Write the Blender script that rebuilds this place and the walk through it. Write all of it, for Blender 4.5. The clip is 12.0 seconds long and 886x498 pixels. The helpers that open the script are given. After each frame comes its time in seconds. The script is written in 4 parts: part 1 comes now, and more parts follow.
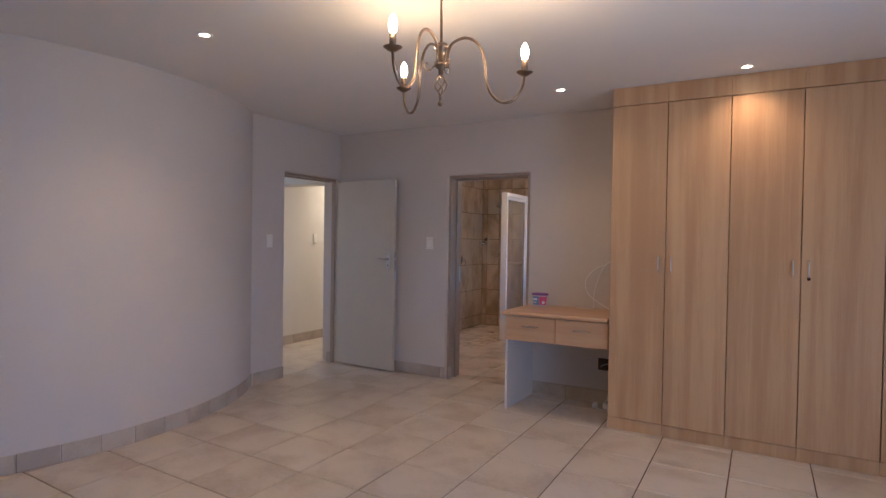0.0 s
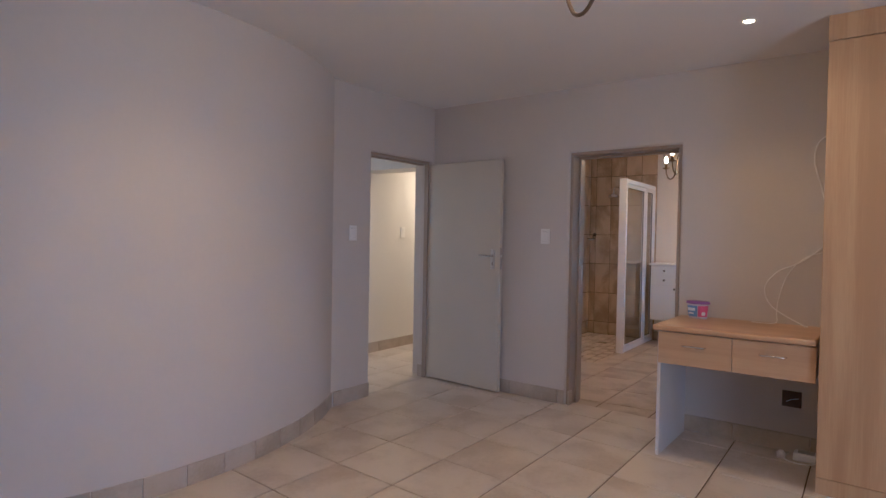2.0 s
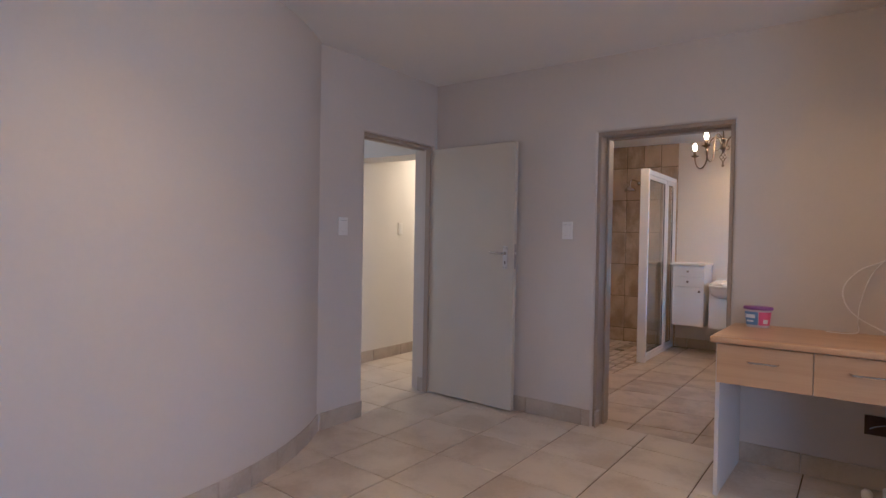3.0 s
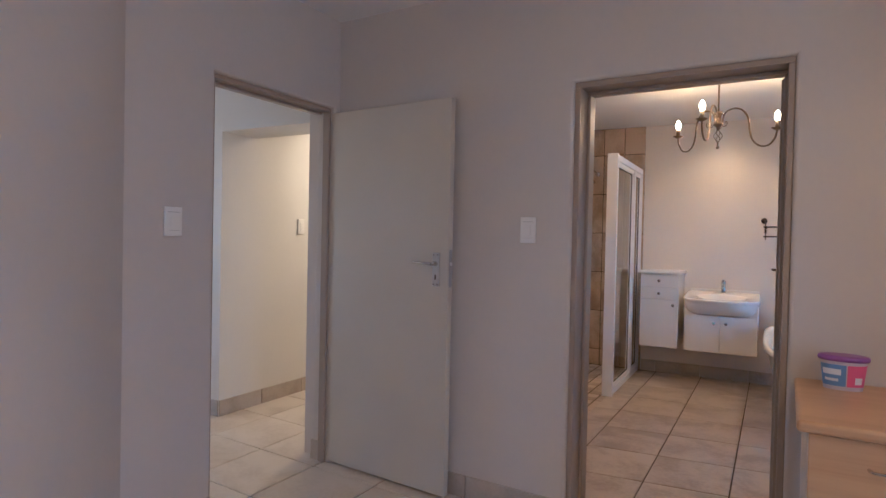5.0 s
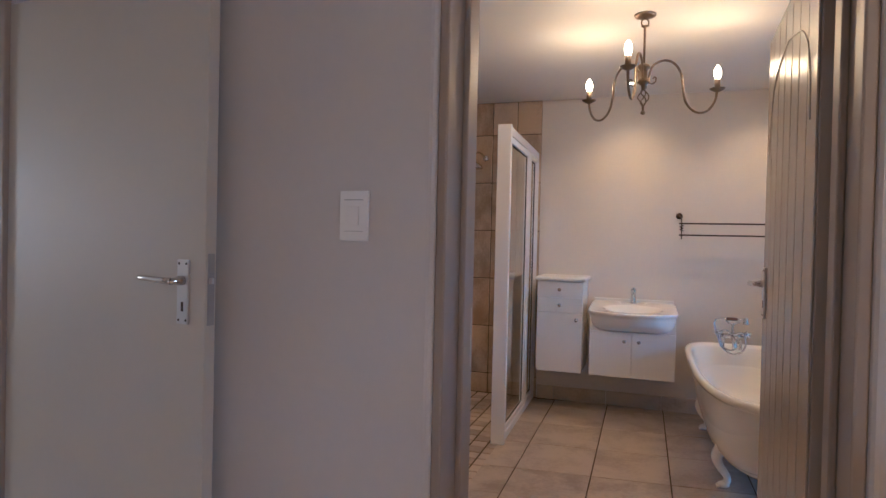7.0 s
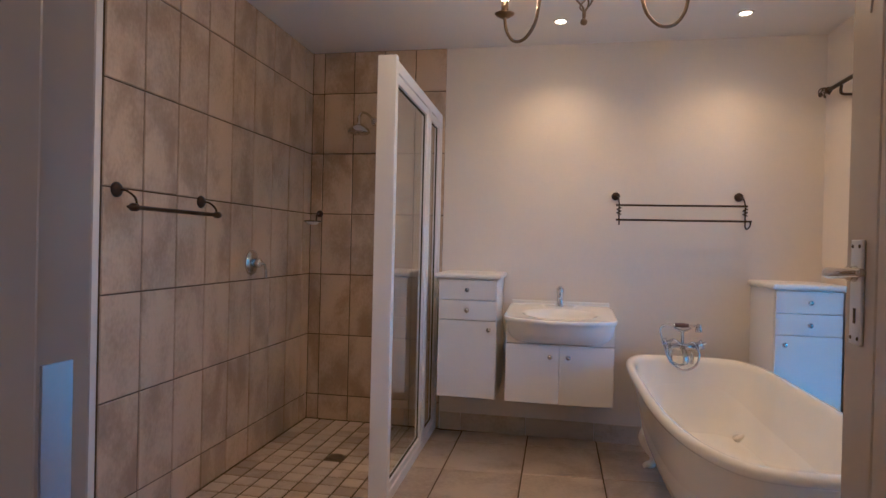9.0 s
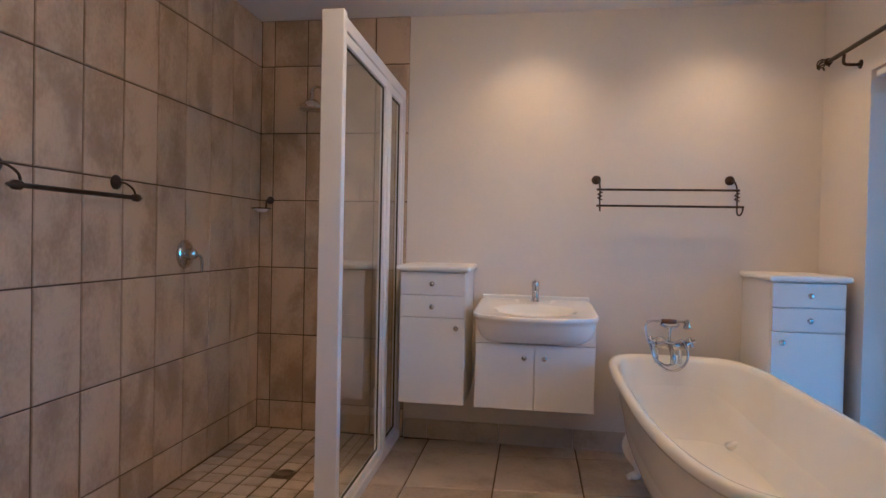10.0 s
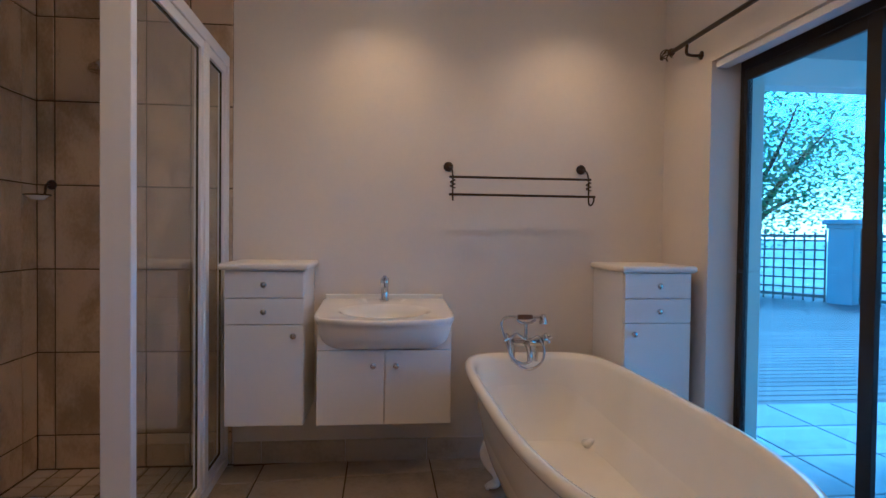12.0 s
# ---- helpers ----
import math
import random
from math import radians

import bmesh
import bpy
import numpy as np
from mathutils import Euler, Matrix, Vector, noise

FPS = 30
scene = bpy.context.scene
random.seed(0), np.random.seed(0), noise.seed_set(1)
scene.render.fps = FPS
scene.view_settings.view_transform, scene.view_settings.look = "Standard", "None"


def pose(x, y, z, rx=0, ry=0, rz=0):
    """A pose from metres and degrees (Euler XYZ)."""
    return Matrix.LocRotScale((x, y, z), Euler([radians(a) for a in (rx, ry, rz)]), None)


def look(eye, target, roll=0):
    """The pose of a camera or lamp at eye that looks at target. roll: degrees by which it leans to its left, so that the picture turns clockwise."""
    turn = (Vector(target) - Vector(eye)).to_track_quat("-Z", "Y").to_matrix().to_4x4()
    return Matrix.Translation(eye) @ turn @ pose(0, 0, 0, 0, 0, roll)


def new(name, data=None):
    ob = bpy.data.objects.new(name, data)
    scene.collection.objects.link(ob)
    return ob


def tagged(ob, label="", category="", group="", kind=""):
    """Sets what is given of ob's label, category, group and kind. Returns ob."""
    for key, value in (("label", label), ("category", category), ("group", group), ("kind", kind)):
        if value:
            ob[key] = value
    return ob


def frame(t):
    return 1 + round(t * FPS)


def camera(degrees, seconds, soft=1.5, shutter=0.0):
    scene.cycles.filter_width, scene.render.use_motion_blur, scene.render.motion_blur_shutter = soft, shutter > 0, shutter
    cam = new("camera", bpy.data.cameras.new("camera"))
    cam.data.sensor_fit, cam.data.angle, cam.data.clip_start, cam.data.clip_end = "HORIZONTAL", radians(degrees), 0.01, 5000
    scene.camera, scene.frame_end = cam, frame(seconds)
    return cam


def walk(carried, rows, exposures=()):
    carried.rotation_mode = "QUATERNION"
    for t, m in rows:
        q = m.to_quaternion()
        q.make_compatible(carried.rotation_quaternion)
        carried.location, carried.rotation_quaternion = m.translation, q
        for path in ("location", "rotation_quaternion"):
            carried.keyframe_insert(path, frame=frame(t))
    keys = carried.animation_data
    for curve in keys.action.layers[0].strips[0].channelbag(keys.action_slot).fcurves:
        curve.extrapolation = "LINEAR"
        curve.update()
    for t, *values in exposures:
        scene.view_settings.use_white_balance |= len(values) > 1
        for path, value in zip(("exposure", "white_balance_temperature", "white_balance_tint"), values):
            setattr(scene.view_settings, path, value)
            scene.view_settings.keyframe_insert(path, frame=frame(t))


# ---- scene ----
cam = camera(73.1, 12.0)
PATH = [
    (0, (-0.289, 0.258, 1.43), (-1.231, 2.023, 1.393), 0.9),
    (0.5, (-0.469, 0.358, 1.438), (-1.521, 2.058, 1.392), 0.9),
    (1, (-0.682, 0.541, 1.426), (-1.804, 2.195, 1.382), 0.9),
    (1.5, (-0.9, 0.765, 1.39), (-2.041, 2.407, 1.345), 1.1),
    (2, (-1.096, 1.061, 1.365), (-2.258, 2.688, 1.321), 1.0),
    (2.5, (-1.355, 1.32, 1.332), (-2.513, 2.95, 1.291), 1.1),
    (3, (-1.566, 1.598, 1.308), (-2.716, 3.234, 1.27), 1.0),
    (5, (-2.27, 2.916, 1.326), (-3.24, 4.665, 1.291), 1.2),
    (5.5, (-2.397, 3.26, 1.334), (-3.308, 5.04, 1.301), 1.3),
    (6, (-2.483, 3.603, 1.321), (-3.318, 5.42, 1.287), 1.2),
    (6.5, (-2.55, 3.943, 1.313), (-3.307, 5.794, 1.283), 1.1),
    (7, (-2.619, 4.279, 1.317), (-3.257, 6.174, 1.291), 1.3),
    (7.5, (-2.667, 4.588, 1.3), (-3.168, 6.524, 1.278), 1.3),
    (9.5, (-2.717, 5.674, 1.21), (-3.073, 7.642, 1.192), 1.3),
    (10, (-2.704, 5.84, 1.199), (-3.006, 7.817, 1.167), 1.2),
    (10.5, (-2.731, 5.988, 1.218), (-2.911, 7.979, 1.178), 1.3),
    (11, (-2.735, 6.079, 1.179), (-2.75, 8.079, 1.165), 1.0),
    (11.5, (-2.735, 6.166, 1.181), (-2.629, 8.163, 1.154), 0.9),
    (12, (-2.712, 6.215, 1.192), (-2.506, 8.204, 1.148), 0.7),
]
KELVIN, TINT = 3590, 6
walk(cam, [(t, look(eye, target, roll)) for t, eye, target, roll in PATH],
     [(t, e, KELVIN if t < 8 else KELVIN + 20, TINT) for t, e in ((0.0, 2.38), (2.0, 2.45), (5.5, 2.6), (6.5, 2.48), (7.5, 2.40), (9.5, 2.35), (10.5, 2.35), (11.0, 2.25), (12.0, 1.85))])

# ---- world and light ----
world = bpy.data.worlds.new("sky")
scene.world = world
world.use_nodes = True
wn = world.node_tree
sky = wn.nodes.new("ShaderNodeTexSky")
sky.sky_type, sky.sun_disc = "NISHITA", False
sky.sun_elevation, sky.sun_rotation = radians(50), radians(33)
wn.nodes["Background"].inputs[1].default_value = 0.15
wn.links.new(sky.outputs[0], wn.nodes["Background"].inputs[0])

WARM = (1.0, 0.435, 0.10)


def lamp(name, kind, m, power, color=WARM, **settings):
    data = bpy.data.lights.new(name, kind)
    data.energy, data.color = power, color
    if kind == "SUN":
        data.angle = radians(settings["angle"])
    if kind == "SPOT":
        data.spot_size, data.spot_blend, data.shadow_soft_size = radians(settings["cone"]), settings["blend"], 0.03
    if kind == "POINT":
        data.shadow_soft_size = 0.02
    if kind == "AREA":
        data.shape, data.size, data.size_y = "RECTANGLE", settings["w"], settings["h"]
    ob = new(name, data)
    ob.matrix_world = m
    return ob


# a hazy sun beyond the garden trees
lamp("sun", "SUN", look((5.45, 8.39, 11.92), (0, 0, 0)), 0.75, (1.0, 0.95, 0.9), angle=6)
# daylight in the bedroom's window, beside the walker, and in the hall's window
lamp("daylight_bedroom", "AREA", look((1.17, 2.2, 1.05), (-4.5, 2.5, 0.75)), 5.9, (1.0, 0.70, 0.43), w=1.45, h=1.5)
lamp("daylight_hall", "AREA", look((-7.56, 4.6, 1.5), (-5, 4.8, 1.2)), 3.2, (1.0, 0.62, 0.29), w=0.7, h=0.8)


# ---- materials ----
def material(name, color, rough=0.5, metal=0.0, vary=0.08, scale=3.0, fine=60.0, bump=0.1, depth=0.002, rand=0.0, coat=0.0, stretch=(1, 1, 1), ior=1.5):
    """Paint, stone or metal with large patches, fine grain and a fine relief, in object space."""
    m = bpy.data.materials.new(name)
    m.use_nodes = True
    nt, b = m.node_tree, m.node_tree.nodes["Principled BSDF"]
    n, ln = nt.nodes.new, nt.links.new
    b.inputs["Roughness"].default_value, b.inputs["Metallic"].default_value = rough, metal
    b.inputs["Coat Weight"].default_value, b.inputs["IOR"].default_value = coat, ior
    co, mp = n("ShaderNodeTexCoord"), n("ShaderNodeMapping")
    mp.inputs["Scale"].default_value = stretch
    ln(co.outputs["Object"], mp.inputs["Vector"])
    info = n("ShaderNodeObjectInfo")
    off = n("ShaderNodeVectorMath")
    off.operation = "ADD"
    mul = n("ShaderNodeVectorMath")
    mul.operation = "SCALE"
    mul.inputs["Scale"].default_value = 37.0
    cb = n("ShaderNodeCombineXYZ")
    for i in range(3):
        ln(info.outputs["Random"], cb.inputs[i])
    ln(cb.outputs[0], mul.inputs[0])
    ln(mp.outputs[0], off.inputs[0])
    ln(mul.outputs[0], off.inputs[1])
    big, small = n("ShaderNodeTexNoise"), n("ShaderNodeTexNoise")
    big.inputs["Scale"].default_value, big.inputs["Detail"].default_value = scale, 5
    small.inputs["Scale"].default_value, small.inputs["Detail"].default_value = fine, 4
    ln(off.outputs[0], big.inputs["Vector"])
    ln(off.outputs[0], small.inputs["Vector"])
    add = n("ShaderNodeMath")
    add.operation = "MULTIPLY_ADD"
    add.inputs[1].default_value, add.inputs[2].default_value = 0.35, 0.0
    ln(small.outputs["Fac"], add.inputs[0])
    tot = n("ShaderNodeMath")
    tot.operation = "ADD"
    ln(big.outputs["Fac"], tot.inputs[0])
    ln(add.outputs[0], tot.inputs[1])
    rnd = n("ShaderNodeMath")
    rnd.operation = "MULTIPLY_ADD"
    rnd.inputs[1].default_value = rand
    ln(info.outputs["Random"], rnd.inputs[0])
    ln(tot.outputs[0], rnd.inputs[2])
    ramp = n("ShaderNodeMapRange")
    ramp.inputs["From Min"].default_value, ramp.inputs["From Max"].default_value = 0.4 + rand * 0.25, 0.95 + rand * 0.75
    ramp.inputs["To Min"].default_value, ramp.inputs["To Max"].default_value = 1 - vary, 1 + vary
    ln(rnd.outputs[0], ramp.inputs["Value"])
    mix = n("ShaderNodeVectorMath")
    mix.operation = "SCALE"
    mix.inputs[0].default_value = color
    ln(ramp.outputs[0], mix.inputs["Scale"])
    ln(mix.outputs[0], b.inputs["Base Color"])
    if bump:
        bp = n("ShaderNodeBump")
        bp.inputs["Strength"].default_value, bp.inputs["Distance"].default_value = bump, depth
        ln(tot.outputs[0], bp.inputs["Height"])
        ln(bp.outputs[0], b.inputs["Normal"])
    return m


def two_tone(name, light, dark, rough, scale, lo=0.42, hi=0.62, stretch=(1, 1, 1), fine=0.25, rand=0.15, bump=0.15, spec=0.5):
    """Mottled stoneware or veneer: patches of a dark tone in a light one, shifted from piece to piece."""
    m = bpy.data.materials.new(name)
    m.use_nodes = True
    nt, b = m.node_tree, m.node_tree.nodes["Principled BSDF"]
    n, ln = nt.nodes.new, nt.links.new
    b.inputs["Roughness"].default_value, b.inputs["Specular IOR Level"].default_value = rough, spec
    co, mp, info = n("ShaderNodeTexCoord"), n("ShaderNodeMapping"), n("ShaderNodeObjectInfo")
    mp.inputs["Scale"].default_value = stretch
    cb, mul, off = n("ShaderNodeCombineXYZ"), n("ShaderNodeVectorMath"), n("ShaderNodeVectorMath")
    mul.operation, off.operation = "SCALE", "ADD"
    mul.inputs["Scale"].default_value = 53.0
    for i in range(3):
        ln(info.outputs["Random"], cb.inputs[i])
    ln(cb.outputs[0], mul.inputs[0])
    ln(co.outputs["Object"], mp.inputs["Vector"])
    ln(mp.outputs[0], off.inputs[0])
    ln(mul.outputs[0], off.inputs[1])
    big, small = n("ShaderNodeTexNoise"), n("ShaderNodeTexNoise")
    big.inputs["Scale"].default_value, big.inputs["Detail"].default_value, big.inputs["Distortion"].default_value = scale, 6, 0.4
    small.inputs["Scale"].default_value, small.inputs["Detail"].default_value = scale * 14, 4
    ln(off.outputs[0], big.inputs["Vector"])
    ln(off.outputs[0], small.inputs["Vector"])
    a1 = n("ShaderNodeMath")
    a1.operation = "MULTIPLY_ADD"
    a1.inputs[1].default_value = fine
    ln(small.outputs["Fac"], a1.inputs[0])
    ln(big.outputs["Fac"], a1.inputs[2])
    a2 = n("ShaderNodeMath")
    a2.operation = "MULTIPLY_ADD"
    a2.inputs[1].default_value = rand
    ln(info.outputs["Random"], a2.inputs[0])
    ln(a1.outputs[0], a2.inputs[2])
    cr = n("ShaderNodeMapRange")
    sh = fine * 0.5 + rand * 0.5
    cr.inputs["From Min"].default_value, cr.inputs["From Max"].default_value = lo + sh, hi + sh
    cr.interpolation_type = "SMOOTHSTEP"
    ln(a2.outputs[0], cr.inputs["Value"])
    mx = n("ShaderNodeMix")
    mx.data_type = "RGBA"
    mx.inputs["A"].default_value, mx.inputs["B"].default_value = (*dark, 1), (*light, 1)
    ln(cr.outputs[0], mx.inputs["Factor"])
    ln(mx.outputs["Result"], b.inputs["Base Color"])
    bp = n("ShaderNodeBump")
    bp.inputs["Strength"].default_value, bp.inputs["Distance"].default_value = bump, 0.002
    ln(a1.outputs[0], bp.inputs["Height"])
    ln(bp.outputs[0], b.inputs["Normal"])
    return m


def glass(name, tint=(1, 1, 1), rough=0.0):
    m = bpy.data.materials.new(name)
    m.use_nodes = True
    b = m.node_tree.nodes["Principled BSDF"]
    b.inputs["Base Color"].default_value = (*tint, 1)
    b.inputs["Transmission Weight"].default_value, b.inputs["Roughness"].default_value = 1.0, rough
    b.inputs["IOR"].default_value = 1.45
    return m


def glowing(name, color, strength):
    m = bpy.data.materials.new(name)
    m.use_nodes = True
    b = m.node_tree.nodes["Principled BSDF"]
    b.inputs["Emission Color"].default_value, b.inputs["Emission Strength"].default_value = (*color, 1), strength
    return m


PLASTER = material("wall_plaster", (0.60, 0.555, 0.525), 0.62, vary=0.035, scale=1.3, fine=45, bump=0.18, depth=0.003)
HALL_PLASTER = material("hall_plaster", (0.71, 0.685, 0.65), 0.62, vary=0.03, scale=1.3, fine=45, bump=0.18, depth=0.003)
BATH_PLASTER = material("bath_plaster", (0.70, 0.645, 0.59), 0.55, vary=0.035, scale=1.3, fine=45, bump=0.16, depth=0.003)
CEILING = material("ceiling_paint", (0.78, 0.755, 0.735), 0.8, vary=0.02, scale=0.9, fine=30, bump=0.12)
TAUPE = material("taupe_enamel", (0.35, 0.29, 0.235), 0.38, vary=0.05, scale=4, fine=30, bump=0.08)
DOOR_PAINT = material("door_enamel", (0.55, 0.505, 0.435), 0.45, vary=0.03, scale=2.5, fine=50, bump=0.08)
BATH_DOOR = material("bath_door_enamel", (0.47, 0.41, 0.34), 0.27, vary=0.05, scale=3, fine=30, bump=0.12)
BATH_FLOOR = two_tone("bath_floor_glaze", (0.52, 0.435, 0.345), (0.33, 0.26, 0.195), 0.33, 3.4, 0.3, 0.62, rand=0.12)
FLOOR_TILE = two_tone("floor_tile_glaze", (0.62, 0.55, 0.47), (0.47, 0.395, 0.32), 0.33, 3.0, 0.25, 0.62, rand=0.06)
SKIRT_TILE = two_tone("skirting_tile_glaze", (0.50, 0.44, 0.375), (0.38, 0.325, 0.265), 0.4, 4.0, 0.3, 0.68, rand=0.08)
WALL_TILE = two_tone("shower_tile_glaze", (0.55, 0.42, 0.285), (0.33, 0.24, 0.155), 0.34, 4.6, 0.27, 0.66, stretch=(1.2, 0.7, 1.2), fine=0.3, rand=0.12)
MOSAIC_TILE = two_tone("mosaic_tile_glaze", (0.56, 0.46, 0.35), (0.36, 0.28, 0.205), 0.42, 3.0, 0.3, 0.62, rand=0.35)
GROUT = material("grout", (0.10, 0.07, 0.05), 0.9, vary=0.2, scale=6, fine=120, bump=0.3)
WOOD = two_tone("oak_veneer", (0.55, 0.375, 0.19), (0.43, 0.275, 0.13), 0.42, 5.0, 0.3, 0.68, stretch=(2.4, 2.4, 0.09), fine=0.3, rand=0.1, bump=0.05)
WOOD_TOP = two_tone("oak_desk_top", (0.56, 0.37, 0.19), (0.48, 0.305, 0.15), 0.35, 5.0, 0.3, 0.68, stretch=(0.1, 2.4, 2.4), fine=0.3, rand=0.05, bump=0.05)
MELAMINE = material("white_melamine", (0.62, 0.585, 0.575), 0.45, vary=0.03, bump=0.03)
WHITE = material("white_lacquer", (0.80, 0.775, 0.745), 0.3, vary=0.02, scale=2, bump=0.02)
CERAMIC = material("white_ceramic", (0.82, 0.80, 0.765), 0.08, vary=0.015, scale=2, bump=0.0, coat=0.6)
TUB = two_tone("cream_bath_enamel", (0.92, 0.885, 0.80), (0.88, 0.835, 0.73), 0.14, 1.6, 0.25, 0.6, fine=0.05, rand=0.0, bump=0.0)
ALU = material("white_powder_coat", (0.78, 0.765, 0.79), 0.35, vary=0.02, bump=0.04)
RUBBER = material("black_gasket", (0.02, 0.02, 0.022), 0.6, vary=0.1)
CHROME = material("chrome", (0.62, 0.61, 0.60), 0.1, 1.0, vary=0.03, bump=0.0)
SATIN = material("satin_steel", (0.66, 0.65, 0.65), 0.28, 1.0, vary=0.05, fine=120, bump=0.05)
BRASS = material("antique_brass", (0.215, 0.165, 0.11), 0.34, 0.9, vary=0.25, scale=12, fine=80, bump=0.1)
IRON = material("dark_bronze", (0.045, 0.028, 0.022), 0.42, 0.6, vary=0.25, scale=14, fine=90, bump=0.15)
PLASTIC = material("white_plastic", (0.82, 0.80, 0.78), 0.35, vary=0.02, bump=0.02)
GREY_MARK = material("grey_marking", (0.35, 0.34, 0.34), 0.5)
DARK = material("dark_socket_box", (0.06, 0.04, 0.032), 0.7, vary=0.3, scale=20)
BRONZE_ALU = material("bronze_aluminium", (0.028, 0.024, 0.024), 0.4, 0.3, vary=0.1)
HANDSET = material("dark_wood_grip", (0.10, 0.045, 0.025), 0.4, vary=0.2)
PURPLE = material("purple_plastic", (0.23, 0.08, 0.33), 0.4, vary=0.05)
CLEAR_TUB = material("translucent_plastic", (0.55, 0.50, 0.56), 0.3, vary=0.05)
LABEL_BLUE = material("label_blue", (0.16, 0.28, 0.55), 0.4)
LABEL_PINK = material("label_pink", (0.60, 0.09, 0.22), 0.4)
LABEL_WHITE = material("label_white", (0.75, 0.75, 0.78), 0.4)
GLASS = glass("clear_glass", (0.97, 0.985, 0.975))
# clear panes tinted cyan: the cool cast of the daylight is put into their colour
DAYLIGHT_TINT_GLASS = glass("daylight_tint_glass", (0.62, 0.97, 0.98))
SHOWER_GLASS = glass("shower_glass", (0.93, 0.97, 0.93))
BULB = glowing("bulb_glow", (1.0, 0.55, 0.18), 10)
SPOT_GLOW = glowing("downlight_glow", (1.0, 0.55, 0.18), 8)
PAVER = two_tone("paver", (0.36, 0.345, 0.325), (0.29, 0.275, 0.255), 0.7, 2.0, rand=0.2)
DECK = two_tone("deck_timber", (0.16, 0.135, 0.11), (0.09, 0.075, 0.06), 0.7, 3.0, stretch=(0.2, 3, 3), rand=0.3)
VERANDA_PAINT = material("veranda_paint", (0.42, 0.41, 0.40), 0.8, vary=0.04, scale=1.5)
STONE = material("pillar_plaster", (0.34, 0.32, 0.30), 0.8, vary=0.12, scale=4)
TIMBER = material("lattice_timber", (0.12, 0.10, 0.08), 0.7, vary=0.2, scale=8)
BARK = material("bark", (0.12, 0.09, 0.065), 0.9, vary=0.3, scale=8, bump=0.5, depth=0.01)
LEAF = material("leaf", (0.09, 0.15, 0.05), 0.5, vary=0.35, scale=2)
lt = LEAF.node_tree
thin, both = lt.nodes.new("ShaderNodeBsdfTranslucent"), lt.nodes.new("ShaderNodeMixShader")
thin.inputs["Color"].default_value = (0.30, 0.42, 0.12, 1)
both.inputs[0].default_value = 0.4
lt.links.new(lt.nodes["Principled BSDF"].outputs[0], both.inputs[1])
lt.links.new(thin.outputs[0], both.inputs[2])
lt.links.new(both.outputs[0], lt.nodes["Material Output"].inputs[0])
EARTH = material("dry_lawn", (0.36, 0.34, 0.24), 0.95, vary=0.3, scale=0.6, fine=20, bump=0.4, depth=0.02)


# ---- mesh helpers ----
def part(name, bm, mat, parent=None, label="", m=None, smooth=False):
    me = bpy.data.meshes.new(name)
    bm.to_mesh(me)
    bm.free()
    me.materials.append(mat)
    if smooth:
        me.polygons.foreach_set("use_smooth", [True] * len(me.polygons))
    ob = new(name, me)
    if parent is not None:
        ob.parent = parent
    if m is not None:
        ob.matrix_basis = m
    if label:
        ob["label"] = label
    return ob


def empty(name, m=None):
    ob = new(name)
    ob.empty_display_size = 0.1
    if m is not None:
        ob.matrix_basis = m
    return ob


def box(x0, y0, z0, x1, y1, z1, bevel=0.0, seg=2, into=None):
    bm = bmesh.new()
    bmesh.ops.create_cube(bm, size=1)
    for v in bm.verts:
        v.co = (x0 + (v.co.x + 0.5) * (x1 - x0), y0 + (v.co.y + 0.5) * (y1 - y0), z0 + (v.co.z + 0.5) * (z1 - z0))
    if bevel:
        bmesh.ops.bevel(bm, geom=bm.edges[:], offset=bevel, segments=seg, profile=0.5, affect="EDGES")
    return merge(into, bm) if into is not None else bm


def merge(a, b):
    me = bpy.data.meshes.new("tmp")
    b.to_mesh(me)
    b.free()
    a.from_mesh(me)
    bpy.data.meshes.remove(me)
    return a


def lathe(profile, n=20, into=None, m=None):
    """Turns (radius, z) pairs about the z axis."""
    bm = bmesh.new()
    rings = []
    for r, z in profile:
        if r < 1e-5:
            rings.append([bm.verts.new((0, 0, z))])
        else:
            rings.append([bm.verts.new((r * math.cos(2 * math.pi * i / n), r * math.sin(2 * math.pi * i / n), z)) for i in range(n)])
    for a, b in zip(rings, rings[1:]):
        for i in range(n):
            j = (i + 1) % n
            q = [a[i % len(a)], a[j % len(a)], b[j % len(b)], b[i % len(b)]]
            q = list(dict.fromkeys(q))
            if len(q) > 2:
                bm.faces.new(q)
    for r in (rings[0], rings[-1]):
        if len(r) > 2:
            bm.faces.new(r)
    bmesh.ops.recalc_face_normals(bm, faces=bm.faces[:])
    if m is not None:
        bm.transform(m)
    return merge(into, bm) if into is not None else bm


